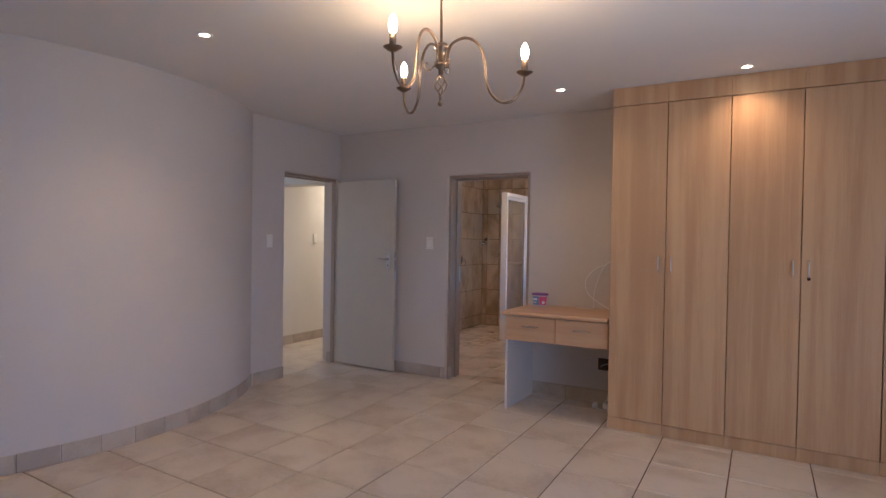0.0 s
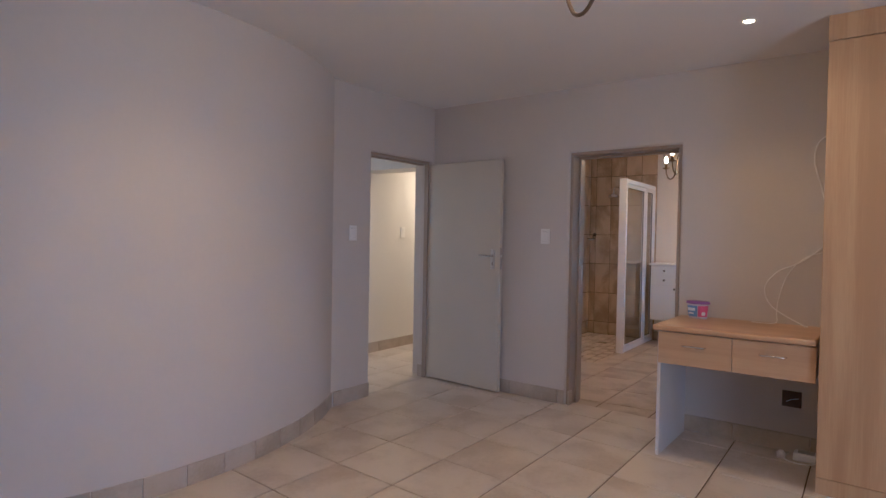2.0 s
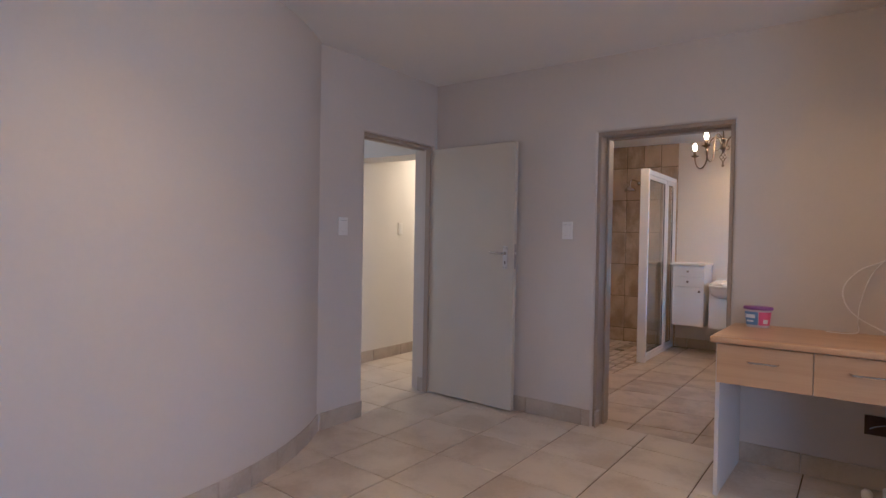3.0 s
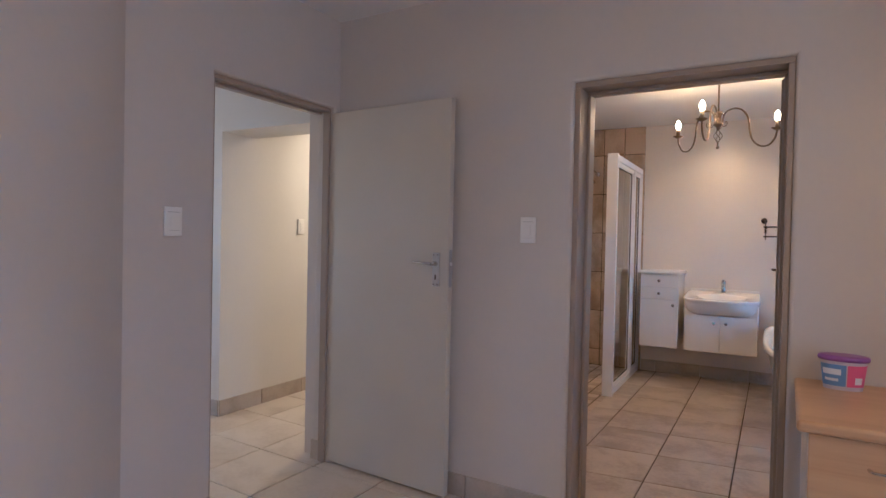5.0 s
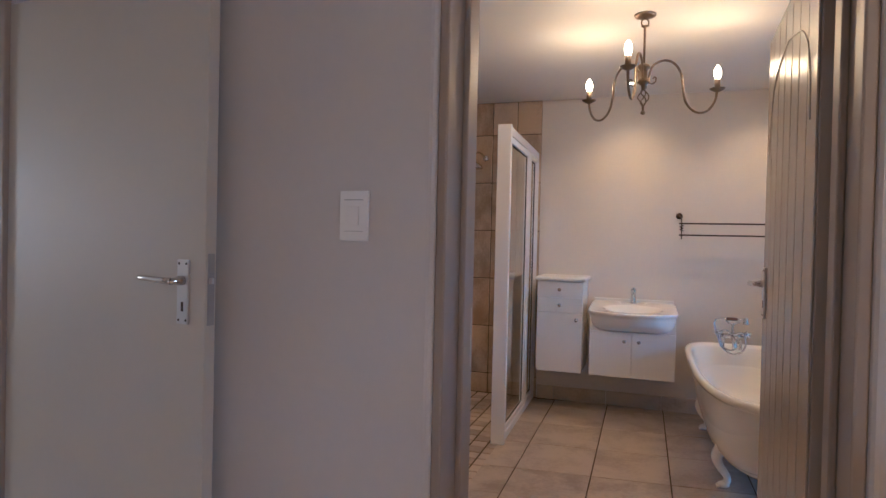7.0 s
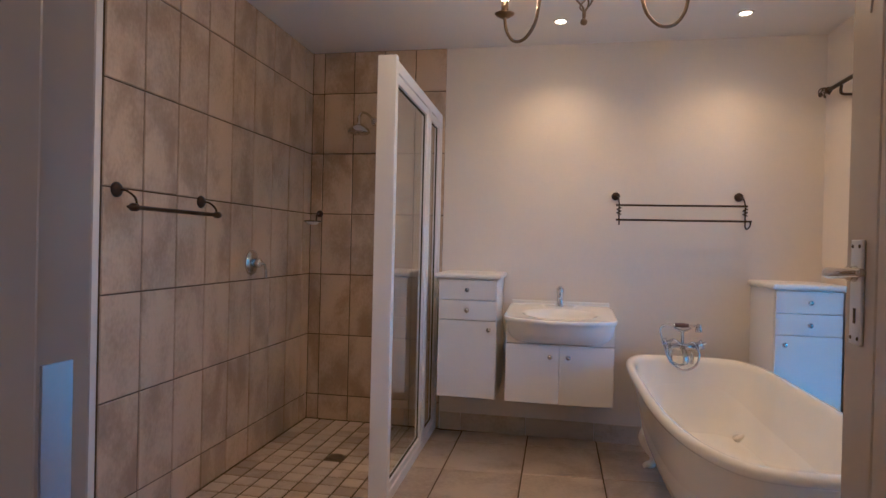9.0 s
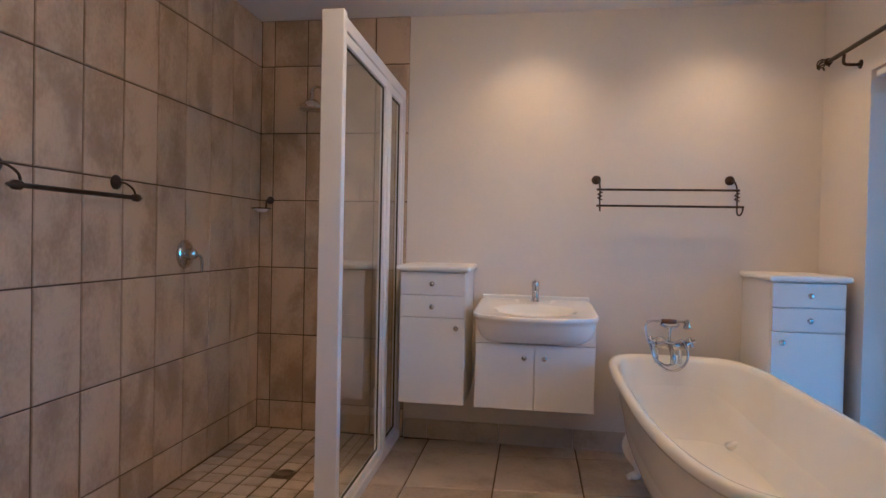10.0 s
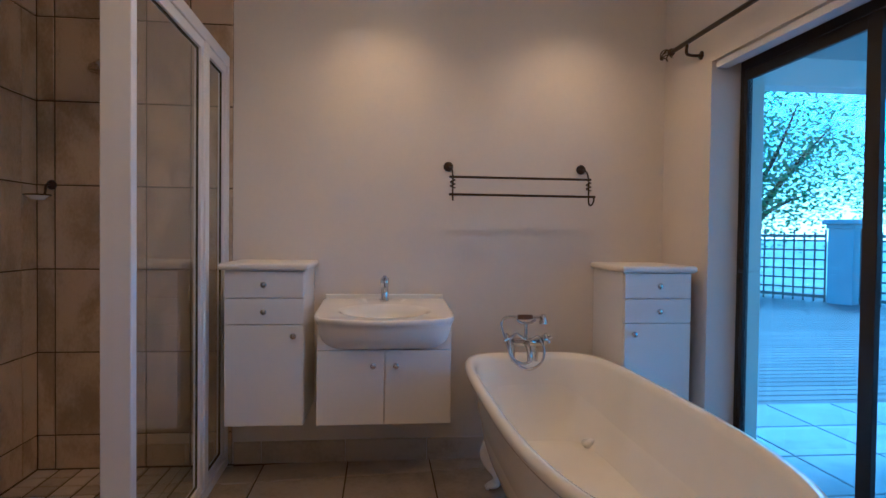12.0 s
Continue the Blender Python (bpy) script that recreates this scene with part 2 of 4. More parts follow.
def tube(points, radius, n=10, closed=False, into=None, smooth_steps=6):
    """A round rod along a smooth line through the points; radius may be a function of 0..1."""
    P = [Vector(p) for p in points]
    pts = []
    k = len(P)
    spans = k if closed else k - 1
    for i in range(spans):
        p0, p1, p2, p3 = (P[(i + d) % k] if closed else P[min(max(i + d, 0), k - 1)] for d in (-1, 0, 1, 2))
        for s in range(smooth_steps):
            t = s / smooth_steps
            pts.append(0.5 * ((2 * p1) + (p2 - p0) * t + (2 * p0 - 5 * p1 + 4 * p2 - p3) * t * t + (3 * p1 - p0 - 3 * p2 + p3) * t ** 3))
    if not closed:
        pts.append(P[-1])
    bm = bmesh.new()
    rings, side = [], None
    c = len(pts)
    for i, p in enumerate(pts):
        d = (pts[(i + 1) % c] - pts[i - 1]) if closed else (pts[min(i + 1, c - 1)] - pts[max(i - 1, 0)])
        d.normalize()
        if side is None:
            side = d.orthogonal().normalized()
        side = (side - d * side.dot(d)).normalized()
        up = d.cross(side)
        r = radius(i / max(c - 1, 1)) if callable(radius) else radius
        rings.append([bm.verts.new(p + r * (math.cos(2 * math.pi * j / n) * side + math.sin(2 * math.pi * j / n) * up)) for j in range(n)])
    for i in range(c if closed else c - 1):
        a, b = rings[i], rings[(i + 1) % c]
        for j in range(n):
            bm.faces.new((a[j], a[(j + 1) % n], b[(j + 1) % n], b[j]))
    if not closed:
        bm.faces.new(rings[0][::-1])
        bm.faces.new(rings[-1])
    bmesh.ops.recalc_face_normals(bm, faces=bm.faces[:])
    return merge(into, bm) if into is not None else bm


def ball(r, c=(0, 0, 0), into=None, n=12, squash=(1, 1, 1)):
    bm = bmesh.new()
    bmesh.ops.create_uvsphere(bm, u_segments=n, v_segments=max(6, n // 2 + 2), radius=r)
    bm.transform(Matrix.Translation(c) @ Matrix.Diagonal((*squash, 1)))
    return merge(into, bm) if into is not None else bm


def prism(outline, depth, bevel=0.0, sharp=None):
    """An outline of (x, z) pairs in the plane y = 0, pulled to y = depth; bevels the upright and level edges near the points in sharp."""
    bm = bmesh.new()
    vs = [bm.verts.new((x, 0, z)) for x, z in outline]
    f = bm.faces.new(vs)
    ext = bmesh.ops.extrude_face_region(bm, geom=[f])
    for e in ext["geom"]:
        if isinstance(e, bmesh.types.BMVert):
            e.co.y += depth
    bmesh.ops.recalc_face_normals(bm, faces=bm.faces[:])
    if bevel:
        keys = {(round(x, 4), round(z, 4)) for x, z in sharp}
        edges = [e for e in bm.edges if abs(e.verts[0].co.y - e.verts[1].co.y) < 1e-6
                 and all((round(v.co.x, 4), round(v.co.z, 4)) in keys for v in e.verts)]
        bmesh.ops.bevel(bm, geom=edges, offset=bevel, segments=3, profile=0.5, affect="EDGES")
    bmesh.ops.triangulate(bm, faces=[f for f in bm.faces if len(f.verts) > 4])
    return bm


def slab_mesh(name, w, h, t, mat, cham=0.003, shear=0.0):
    """A tile w by h in x and y, its face at z = 0, with a worn edge; shear slides y along x."""
    me = bpy.data.meshes.new(name)
    a, b = w / 2, h / 2
    ring = lambda i, z: [(sx * (a - i), sy * (b - i) + shear * sx * (a - i), z) for sx, sy in ((-1, -1), (1, -1), (1, 1), (-1, 1))]
    v = ring(0, -t) + ring(0, -cham) + ring(cham, 0)
    f = [(8, 9, 10, 11)] + [(4 * k + i, 4 * k + (i + 1) % 4, 4 * k + 4 + (i + 1) % 4, 4 * k + 4 + i) for k in (0, 1) for i in range(4)]
    me.from_pydata(v, [], f)
    me.materials.append(mat)
    return me


def piece(name, me, parent, m):
    ob = new(name, me)
    ob.parent = parent
    ob.matrix_basis = m
    return ob


def structure(ob, label):
    return tagged(ob, label, kind="structure")

# ---- structure ----
BED_H, BATH_H, HALL_H = 2.575, 2.53, 2.54
WALL = pose(-3.0, 5.61, 0, 0, 0, -3.0)      # the wall between bedroom and bathroom, x along it, y into the bathroom
CX, CY, CR = -6.52, 2.90, 2.48              # the round wall's centre and radius
BACK, LEFT, RIGHT = 9.372, -4.418, -1.17    # faces of the bathroom's walls


def opening_outline(x0, x1, a, b, h, top):
    return [(x0, 0), (a, 0), (a, h), (b, h), (b, 0), (x1, 0), (x1, top), (x0, top)]


o = opening_outline(-1.76, 4.25, -0.095, 0.785, 2.058, 2.62)
wall_bath = structure(part("wall_bathroom_door", prism(o, 0.225, 0.016, [(-0.095, 0), (-0.095, 2.058), (0.785, 2.058), (0.785, 0)]), PLASTER, m=WALL), "painted plaster wall with a doorway into the bathroom")
o = opening_outline(0, 1.49, 0.60, 1.448, 2.068, 2.62)
wall_hall = structure(part("wall_hall_door", prism(o, 0.13, 0.012, [(0.60, 0), (0.60, 2.068), (1.448, 2.068), (1.448, 0)]), PLASTER, m=pose(-4.52, 4.2, 0, 0, 0, 90)), "painted plaster wall with a doorway into the hall")


def round_wall():
    bm = bmesh.new()
    a0, a1, n = math.asin((4.40 - CY) / CR), math.asin((1.2 - CY) / CR), 72
    rows = []
    for i in range(n + 1):
        a = a0 + (a1 - a0) * i / n
        rows.append([bm.verts.new((CX + r * math.cos(a), CY + r * math.sin(a), z)) for r, z in ((CR, 0), (CR, 2.62), (CR - 0.15, 2.62), (CR - 0.15, 0))])
    for a, b in zip(rows, rows[1:]):
        for j in range(4):
            bm.faces.new((a[j], a[(j + 1) % 4], b[(j + 1) % 4], b[j]))
    bm.faces.new(rows[0])
    bm.faces.new(rows[-1][::-1])
    bmesh.ops.recalc_face_normals(bm, faces=bm.faces[:])
    ob = part("wall_round", bm, PLASTER, smooth=True)
    for e in ob.data.edges:
        e.use_edge_sharp = False
    ob.data.set_sharp_from_angle(angle=radians(40))
    return structure(ob, "convex round plaster wall in warm grey paint")


round_wall()
structure(part("wall_west", box(-4.93, -2.2, 0, -4.714, 1.215, 2.62), PLASTER), "plain plaster wall in warm grey paint")
bm = box(1.2, -2.2, 0, 1.42, 1.45, 2.62)
box(1.2, 2.95, 0, 1.42, 5.6, 2.62, into=bm)
box(1.2, 1.45, 0, 1.42, 2.95, 0.1, into=bm)
box(1.2, 1.45, 2.0, 1.42, 2.95, 2.62, into=bm)
structure(part("wall_east", bm, PLASTER), "plaster wall with a window opening")
structure(part("wall_south", box(-4.714, -2.2, 0, 1.2, -2.0, 2.62), PLASTER), "plain plaster wall in warm grey paint")
structure(part("ceiling_bedroom", box(-4.9, -2.2, BED_H, 1.4, 5.80, BED_H + 0.1), CEILING), "smooth off-white painted bedroom ceiling")

# bathroom shell
wall_left = structure(part("wall_shower", box(LEFT - 0.2, 5.72, 0, LEFT, BACK + 0.2, 2.62), BATH_PLASTER), "bathroom wall, tiled in mottled brown along the shower")
wall_back = structure(part("wall_back", box(LEFT, BACK, 0, -0.9, BACK + 0.2, 2.62), BATH_PLASTER), "cream plaster back wall, tiled along the shower")
bm = box(RIGHT, 8.905, 0, RIGHT + 0.27, BACK, 2.62)
box(RIGHT, 5.62, 0, RIGHT + 0.27, 7.05, 2.62, into=bm)
box(RIGHT, 7.05, 2.03, RIGHT + 0.27, 8.905, 2.62, into=bm)
wall_right = structure(part("wall_right", bm, BATH_PLASTER), "cream plaster wall with a sliding door opening")
structure(part("ceiling_bathroom", box(LEFT - 0.1, 5.72, BATH_H, RIGHT + 0.1, BACK + 0.1, BATH_H + 0.1), CEILING), "smooth off-white painted bathroom ceiling")

# hall shell
structure(part("wall_hall_west", box(-5.97, 5.915, 0, -5.77, 9.2, 2.62), HALL_PLASTER), "pale plaster wall of the hall passage")
structure(part("wall_hall_north", box(-7.6, 5.915, 0, -5.97, 6.12, 2.62), HALL_PLASTER), "pale plaster wall of the hall")
structure(part("wall_hall_lintel", box(-5.77, 5.915, 2.065, -4.618, 6.25, 2.62), HALL_PLASTER), "plaster lintel over the passage")
structure(part("wall_hall_end", box(-5.97, 9.2, 0, -4.63, 9.4, 2.62), HALL_PLASTER), "plain plaster wall closing the passage")
structure(part("wall_hall_east", box(-4.65, 5.84, 0, -4.622, 9.2, 2.62), HALL_PLASTER), "plain plaster wall of the passage")
structure(part("wall_hall_south", box(-7.6, 3.6, 0, -4.5, 3.8, 2.62), HALL_PLASTER), "plain plaster wall of the hall")
bm = box(-7.8, 3.6, 0, -7.6, 4.25, 2.62)
box(-7.8, 4.95, 0, -7.6, 6.12, 2.62, into=bm)
box(-7.8, 4.25, 0, -7.6, 4.95, 1.1, into=bm)
box(-7.8, 4.25, 1.9, -7.6, 4.95, 2.62, into=bm)
structure(part("wall_hall_window", bm, HALL_PLASTER), "hall end wall with a window opening")
structure(part("ceiling_hall", box(-7.8, 3.6, HALL_H, -4.6, 9.4, HALL_H + 0.1), CEILING), "off-white painted hall ceiling")

bm = box(-7.8, -2.2, -0.12, 1.4, 5.6, -0.006)
box(-7.8, 5.6, -0.12, -0.9, BACK + 0.2, -0.006, into=bm)
floor = structure(part("floor", bm, GROUT), "floor of large mottled beige stoneware tiles")


def window(name, x0, x1, y, z0, z1, label, turn=None):
    """A plain two-light window in the plane y, its frame 5 cm deep."""
    w = empty(name, turn)
    structure(w, label)
    for n, b in (("window_frame", (x0, y, z0, x0 + 0.05, y + 0.05, z1)), ("window_frame", (x1 - 0.05, y, z0, x1, y + 0.05, z1)), ("window_frame", (x0 + 0.05, y, z0, x1 - 0.05, y + 0.05, z0 + 0.05)), ("window_frame", (x0 + 0.05, y, z1 - 0.05, x1 - 0.05, y + 0.05, z1)), ("mullion", ((x0 + x1) / 2 - 0.025, y, z0 + 0.05, (x0 + x1) / 2 + 0.025, y + 0.05, z1 - 0.05))):
        part(n, box(*b, 0.004), ALU, w)
    for a, b in ((x0 + 0.05, (x0 + x1) / 2 - 0.025), ((x0 + x1) / 2 + 0.025, x1 - 0.05)):
        part("pane", box(a, y + 0.02, z0 + 0.05, b, y + 0.026, z1 - 0.05), GLASS, w).visible_shadow = False


window("window_bedroom", 1.45, 2.95, -1.37, 0.1, 2.0, "white-framed bedroom window in daylight", pose(0, 0, 0, 0, 0, 90))
window("window_hall", -4.95, -4.25, -7.72, 1.1, 1.9, "white-framed hall window in daylight", pose(0, 0, 0, 0, 0, -90))

# ---- door frames and doors ----
door_1 = empty("door_frame_hall")
structure(door_1, "taupe enamelled steel door frame of the hall doorway")
Y0, Y1, TOP = 4.80, 5.648, 2.068
part("jamb", box(-4.605, Y0, 0, -4.545, Y0 + 0.022, TOP - 0.022, 0.004), TAUPE, door_1)
part("jamb", box(-4.590, Y1 - 0.022, 0, -4.545, Y1, TOP - 0.022, 0.004), TAUPE, door_1)
part("head", box(-4.645, Y0, TOP - 0.022, -4.545, Y1, TOP, 0.004), TAUPE, door_1)
part("stop", box(-4.64, Y0 + 0.022, TOP - 0.036, -4.60, Y1 - 0.022, TOP - 0.022, 0.003), TAUPE, door_1)

door_2 = empty("door_frame_bathroom", WALL)
structure(door_2, "taupe enamelled steel door frame of the bathroom doorway")
A, B, TOP2 = -0.095, 0.785, 2.058
part("jamb", box(A, 0.014, 0, A + 0.026, 0.235, TOP2 - 0.026, 0.005), TAUPE, door_2)
part("jamb", box(B - 0.026, 0.014, 0, B, 0.235, TOP2 - 0.026, 0.005), TAUPE, door_2)
part("head", box(A, 0.014, TOP2 - 0.026, B, 0.235, TOP2, 0.005), TAUPE, door_2)
part("stop", box(A + 0.026, 0.115, 0, A + 0.042, 0.175, TOP2 - 0.042, 0.004), TAUPE, door_2)
part("stop", box(B - 0.042, 0.115, 0, B - 0.026, 0.175, TOP2 - 0.042, 0.004), TAUPE, door_2)
part("stop", box(A + 0.026, 0.115, TOP2 - 0.042, B - 0.026, 0.175, TOP2 - 0.026, 0.004), TAUPE, door_2)
part("strike_plate", box(A + 0.0255, 0.19, 0.98, A + 0.028, 0.215, 1.14), SATIN, door_2)


def lever_set(leaf, x, z, face, side, toward=1):
    """A satin lever handle on its long plate; face: the door's y, side: -1 or 1 for which way it stands out; toward: the lever's way along x."""
    plate = part("handle_plate", box(x - 0.021, min(face, face + side * 0.006), z - 0.105, x + 0.021, max(face, face + side * 0.006), z + 0.068, 0.002), SATIN, leaf, "satin aluminium lock plate")
    f = face + side * 0.006
    bm = lathe([(0.013, 0), (0.013, 0.012), (0.009, 0.016), (0.009, 0.04)], 16, m=pose(x, f, z + 0.012, -90 * side, 0, 0))
    tube([(x, f + side * 0.04, z + 0.012), (x + toward * 0.02, f + side * 0.044, z + 0.013), (x + toward * 0.07, f + side * 0.043, z + 0.015), (x + toward * 0.118, f + side * 0.038, z + 0.017)], lambda t: 0.0095 - 0.003 * t, 10, into=bm)
    part("lever", bm, CHROME, plate, smooth=True)
    part("keyhole", box(x - 0.004, min(f, f + side * 0.001), z - 0.07, x + 0.004, max(f, f + side * 0.001), z - 0.045, 0.0), DARK, plate)
    for dz in (-0.094, 0.057):
        for dx in (-0.013, 0.013):
            part("screw", lathe([(0.0035, 0), (0.003, 0.0012), (0, 0.0014)], 8, m=pose(x + dx, f, z + dz, -90 * side, 0, 0)), DARK, plate)


# hall door: flush leaf, wide open, standing along the bathroom wall
hall_door = empty("hall_door", pose(-4.56, 5.684, 0, 0, 0, -5.6))
tagged(hall_door, "flush pale grey-green door standing wide open against the wall", "door")
leaf = part("leaf", box(0.004, -0.038, 0.012, 0.862, 0.0, 2.038, 0.003), DOOR_PAINT, hall_door)
lever_set(leaf, 0.788, 1.185, -0.038, -1, -1)
part("lock_plate", box(0.861, -0.030, 1.08, 0.8645, -0.008, 1.27, 0.0), GREY_MARK, leaf, "satin lock forend on the door's edge")
part("latch", box(0.8635, -0.026, 1.19, 0.872, -0.015, 1.206, 0.002), SATIN, leaf)
for z in (0.25, 1.75):
    part("hinge", lathe([(0.007, -0.05), (0.007, 0.05), (0.0, 0.053)], 12, m=pose(-0.004, -0.012, z)), SATIN, hall_door)

# bathroom door: boarded leaf with V grooves and an arched frame line, opened into the bathroom
bath_door = empty("bathroom_door", WALL @ pose(0.772, 0.236, 0, 0, 0, 90.2))
tagged(bath_door, "taupe enamelled boarded bathroom door standing open", "door")
leaf = part("leaf", box(0.004, 0.0, 0.012, 0.80, 0.040, 2.03, 0.003), BATH_DOOR, bath_door)
for i in range(7):
    x0 = 0.006 + i * 0.1135
    part("board", box(x0, 0.040, 0.014, x0 + 0.1105, 0.046, 2.028, 0.0028, 1), BATH_DOOR, leaf)
for s in (-1, 1):
    pts = [(0.40 + s * 0.33, 0.0462, 1.62), (0.40 + s * 0.30, 0.0462, 1.78), (0.40 + s * 0.2, 0.0462, 1.87), (0.40, 0.0462, 1.91)]
    part("arch_bead", tube(pts, 0.0022, 6), BATH_DOOR, leaf)
lever_set(leaf, 0.745, 1.185, 0.046, 1, -1)
for z in (0.25, 1.75):
    part("hinge", lathe([(0.007, -0.05), (0.007, 0.05), (0.0, 0.053)], 12, m=pose(-0.004, 0.0, z)), SATIN, bath_door)


# ---- sliding door to the veranda ----
slider = empty("sliding_door_frame")
structure(slider, "dark bronze aluminium sliding door with two glass leaves")
SX = RIGHT + 0.145
for n, b in (("frame_side", (SX, 8.88, 0.0, SX + 0.05, 8.905, 2.03)), ("frame_side", (SX, 7.05, 0.0, SX + 0.05, 7.10, 2.03)), ("frame_head", (SX, 7.10, 1.985, SX + 0.05, 8.88, 2.03)), ("frame_sill", (SX, 7.10, 0.0, SX + 0.05, 8.88, 0.035))):
    part(n, box(*b, 0.003), BRONZE_ALU, slider)
for y0, y1, dx in ((8.10, 8.88, 0.002), (7.10, 8.17, 0.026)):
    lf = part("leaf", box(SX + dx, y0, 0.036, SX + dx + 0.022, y0 + 0.065, 1.984, 0.002), BRONZE_ALU, slider)
    part("stile", box(SX + dx, y1 - 0.025, 0.036, SX + dx + 0.022, y1, 1.984, 0.002), BRONZE_ALU, lf)
    part("rail", box(SX + dx, y0 + 0.065, 0.036, SX + dx + 0.022, y1 - 0.025, 0.10, 0.002), BRONZE_ALU, lf)
    part("rail", box(SX + dx, y0 + 0.065, 1.935, SX + dx + 0.022, y1 - 0.025, 1.984, 0.002), BRONZE_ALU, lf)
    part("pane", box(SX + dx + 0.008, y0 + 0.065, 0.10, SX + dx + 0.013, y1 - 0.025, 1.935), DAYLIGHT_TINT_GLASS, lf).visible_shadow = False
part("pull", tube([(SX - 0.002, 8.845, 1.04), (SX - 0.03, 8.835, 1.045), (SX - 0.035, 8.79, 1.045)], 0.006, 8), BRONZE_ALU, slider)
rail = part("curtain_track", box(RIGHT + 0.015, 7.06, 1.995, RIGHT + 0.075, 8.895, 2.028, 0.004), ALU)
tagged(rail, "white aluminium curtain track under the door lintel", "curtain track")

# ---- outside ----
structure(part("ground", box(-900, -900, -0.5, 900, 900, -0.14), EARTH), "dry garden lawn reaching the horizon")
veranda = structure(part("pavement_veranda", box(-0.9, 4.0, -0.139, 6.0, 10.30, -0.03), GROUT), "veranda floor of pale square pavers")
deck = structure(part("pavement_deck", box(-4.0, 10.30, -0.139, 8.0, 18.8, -0.06), TIMBER), "timber deck with weathered boards running along the house")
structure(part("ceiling_veranda", box(-0.9, 6.9, 2.62, 2.4, 10.62, 2.72), VERANDA_PAINT), "plain grey painted veranda ceiling")
# unseen slab, added only to block sun from the bedroom window
structure(part("ceiling_eave", box(1.42, -2.2, 2.62, 4.4, 6.9, 2.72), CEILING), "plain slab added out of view to keep sun off the bedroom window")
structure(part("trim_veranda_beam", box(-0.9, 10.62, 2.40, 2.4, 10.82, 2.72, 0.01), HALL_PLASTER), "painted plaster veranda beam")
structure(part("wall_outside", box(-4.6, BACK + 0.2, -0.14, -0.9, BACK + 0.22, 2.9), HALL_PLASTER), "plain painted outer wall")


def pillar(m):
    p = empty("garden_pillar", m)
    tagged(p, "square plastered garden pillar with a capping stone", "pillar", "pillars of the garden fence")
    part("shaft", box(-0.22, -0.22, -0.14, 0.22, 0.22, 1.42, 0.01), STONE, p)
    part("neck", box(-0.25, -0.25, 1.42, 0.25, 0.25, 1.50, 0.01), STONE, p)
    part("cap", box(-0.31, -0.31, 1.50, 0.31, 0.31, 1.60, 0.02), STONE, p)
    return p


def lattice(a, b):
    """A square timber lattice panel between two ground points."""
    a, b = Vector(a), Vector(b)
    d = b - a
    L = d.length
    p = empty("lattice_fence", Matrix.Translation((a.x, a.y, 0)) @ Matrix.Rotation(math.atan2(d.y, d.x), 4, "Z"))
    tagged(p, "weathered timber square lattice fence beside the deck", "fence", "lattice fence panels")
    for z in (0.05, 1.25):
        part("rail", box(0, -0.03, z, L, 0.03, z + 0.06, 0.004), TIMBER, p)
    n = max(2, int(L / 0.19))
    for i in range(n + 1):
        x = i * (L - 0.04) / n
        part("slat", box(x, -0.012, 0.0 - 0.06, x + 0.035, 0.0, 1.36 + 0.05 * (i % 3 == 0)), TIMBER, p)
    for k in range(6):
        part("slat", box(0, 0.001, 0.22 + k * 0.19, L, 0.012, 0.255 + k * 0.19), TIMBER, p)


pillar(pose(6.25, 16.95, 0, 0, 0, 30))
pillar(pose(4.0, 20.2, 0, 0, 0, 30))
lattice((6.06, 17.2), (4.2, 19.9))
lattice((6.36, 16.7), (7.0, 13.6))


def tree(x, y, h, spread, seed):
    rng = random.Random(seed)
    t = empty("tree", pose(x, y, -0.14))
    tagged(t, "broad leafy garden tree with a low spreading crown", "tree", "garden trees")
    bm = tube([(0, 0, 0), (0.08, 0.05, h * 0.2), (-0.05, 0.1, h * 0.45)], lambda s: 0.2 - 0.09 * s, 10)
    tips = []
    for i in range(11):
        a, r = rng.uniform(0, 6.283), rng.uniform(0.5, 1.0) * spread
        tip = Vector((r * math.cos(a), r * math.sin(a), h * rng.uniform(0.38, 0.95)))
        mid = tip * 0.5 + Vector((0, 0, h * 0.18))
        tube([(-0.05, 0.1, h * rng.uniform(0.25, 0.45)), mid, tip], lambda s: 0.085 * (1 - s) + 0.012, 6, into=bm, smooth_steps=4)
        tips += [tip, mid * 0.4 + tip * 0.6, mid]
    part("trunk", bm, BARK, t, smooth=True)
    verts, faces = [], []
    for tip in tips:
        for _ in range(440):
            c = tip + Vector((rng.gauss(0, 0.62), rng.gauss(0, 0.62), rng.gauss(0, 0.42)))
            d = Vector((rng.gauss(0, 1), rng.gauss(0, 1), rng.gauss(0, 0.6))).normalized()
            e = d.orthogonal().normalized() * rng.uniform(0.025, 0.042)
            k = len(verts)
            L = rng.uniform(0.08, 0.15)
            verts += [c, c + d * L * 0.5 + e, c + d * L, c + d * L * 0.5 - e]
            faces.append((k, k + 1, k + 2, k + 3))
    me = bpy.data.meshes.new("crown")
    me.from_pydata([tuple(v) for v in verts], [], faces)
    me.materials.append(LEAF)
    c = new("crown", me)
    c.parent = t
    tagged(c, kind="stuff")


tree(6.6, 20.6, 5.4, 2.6, 3)
tree(3.2, 22.5, 6.0, 2.8, 5)
tree(11.5, 19.5, 5.6, 2.6, 8)


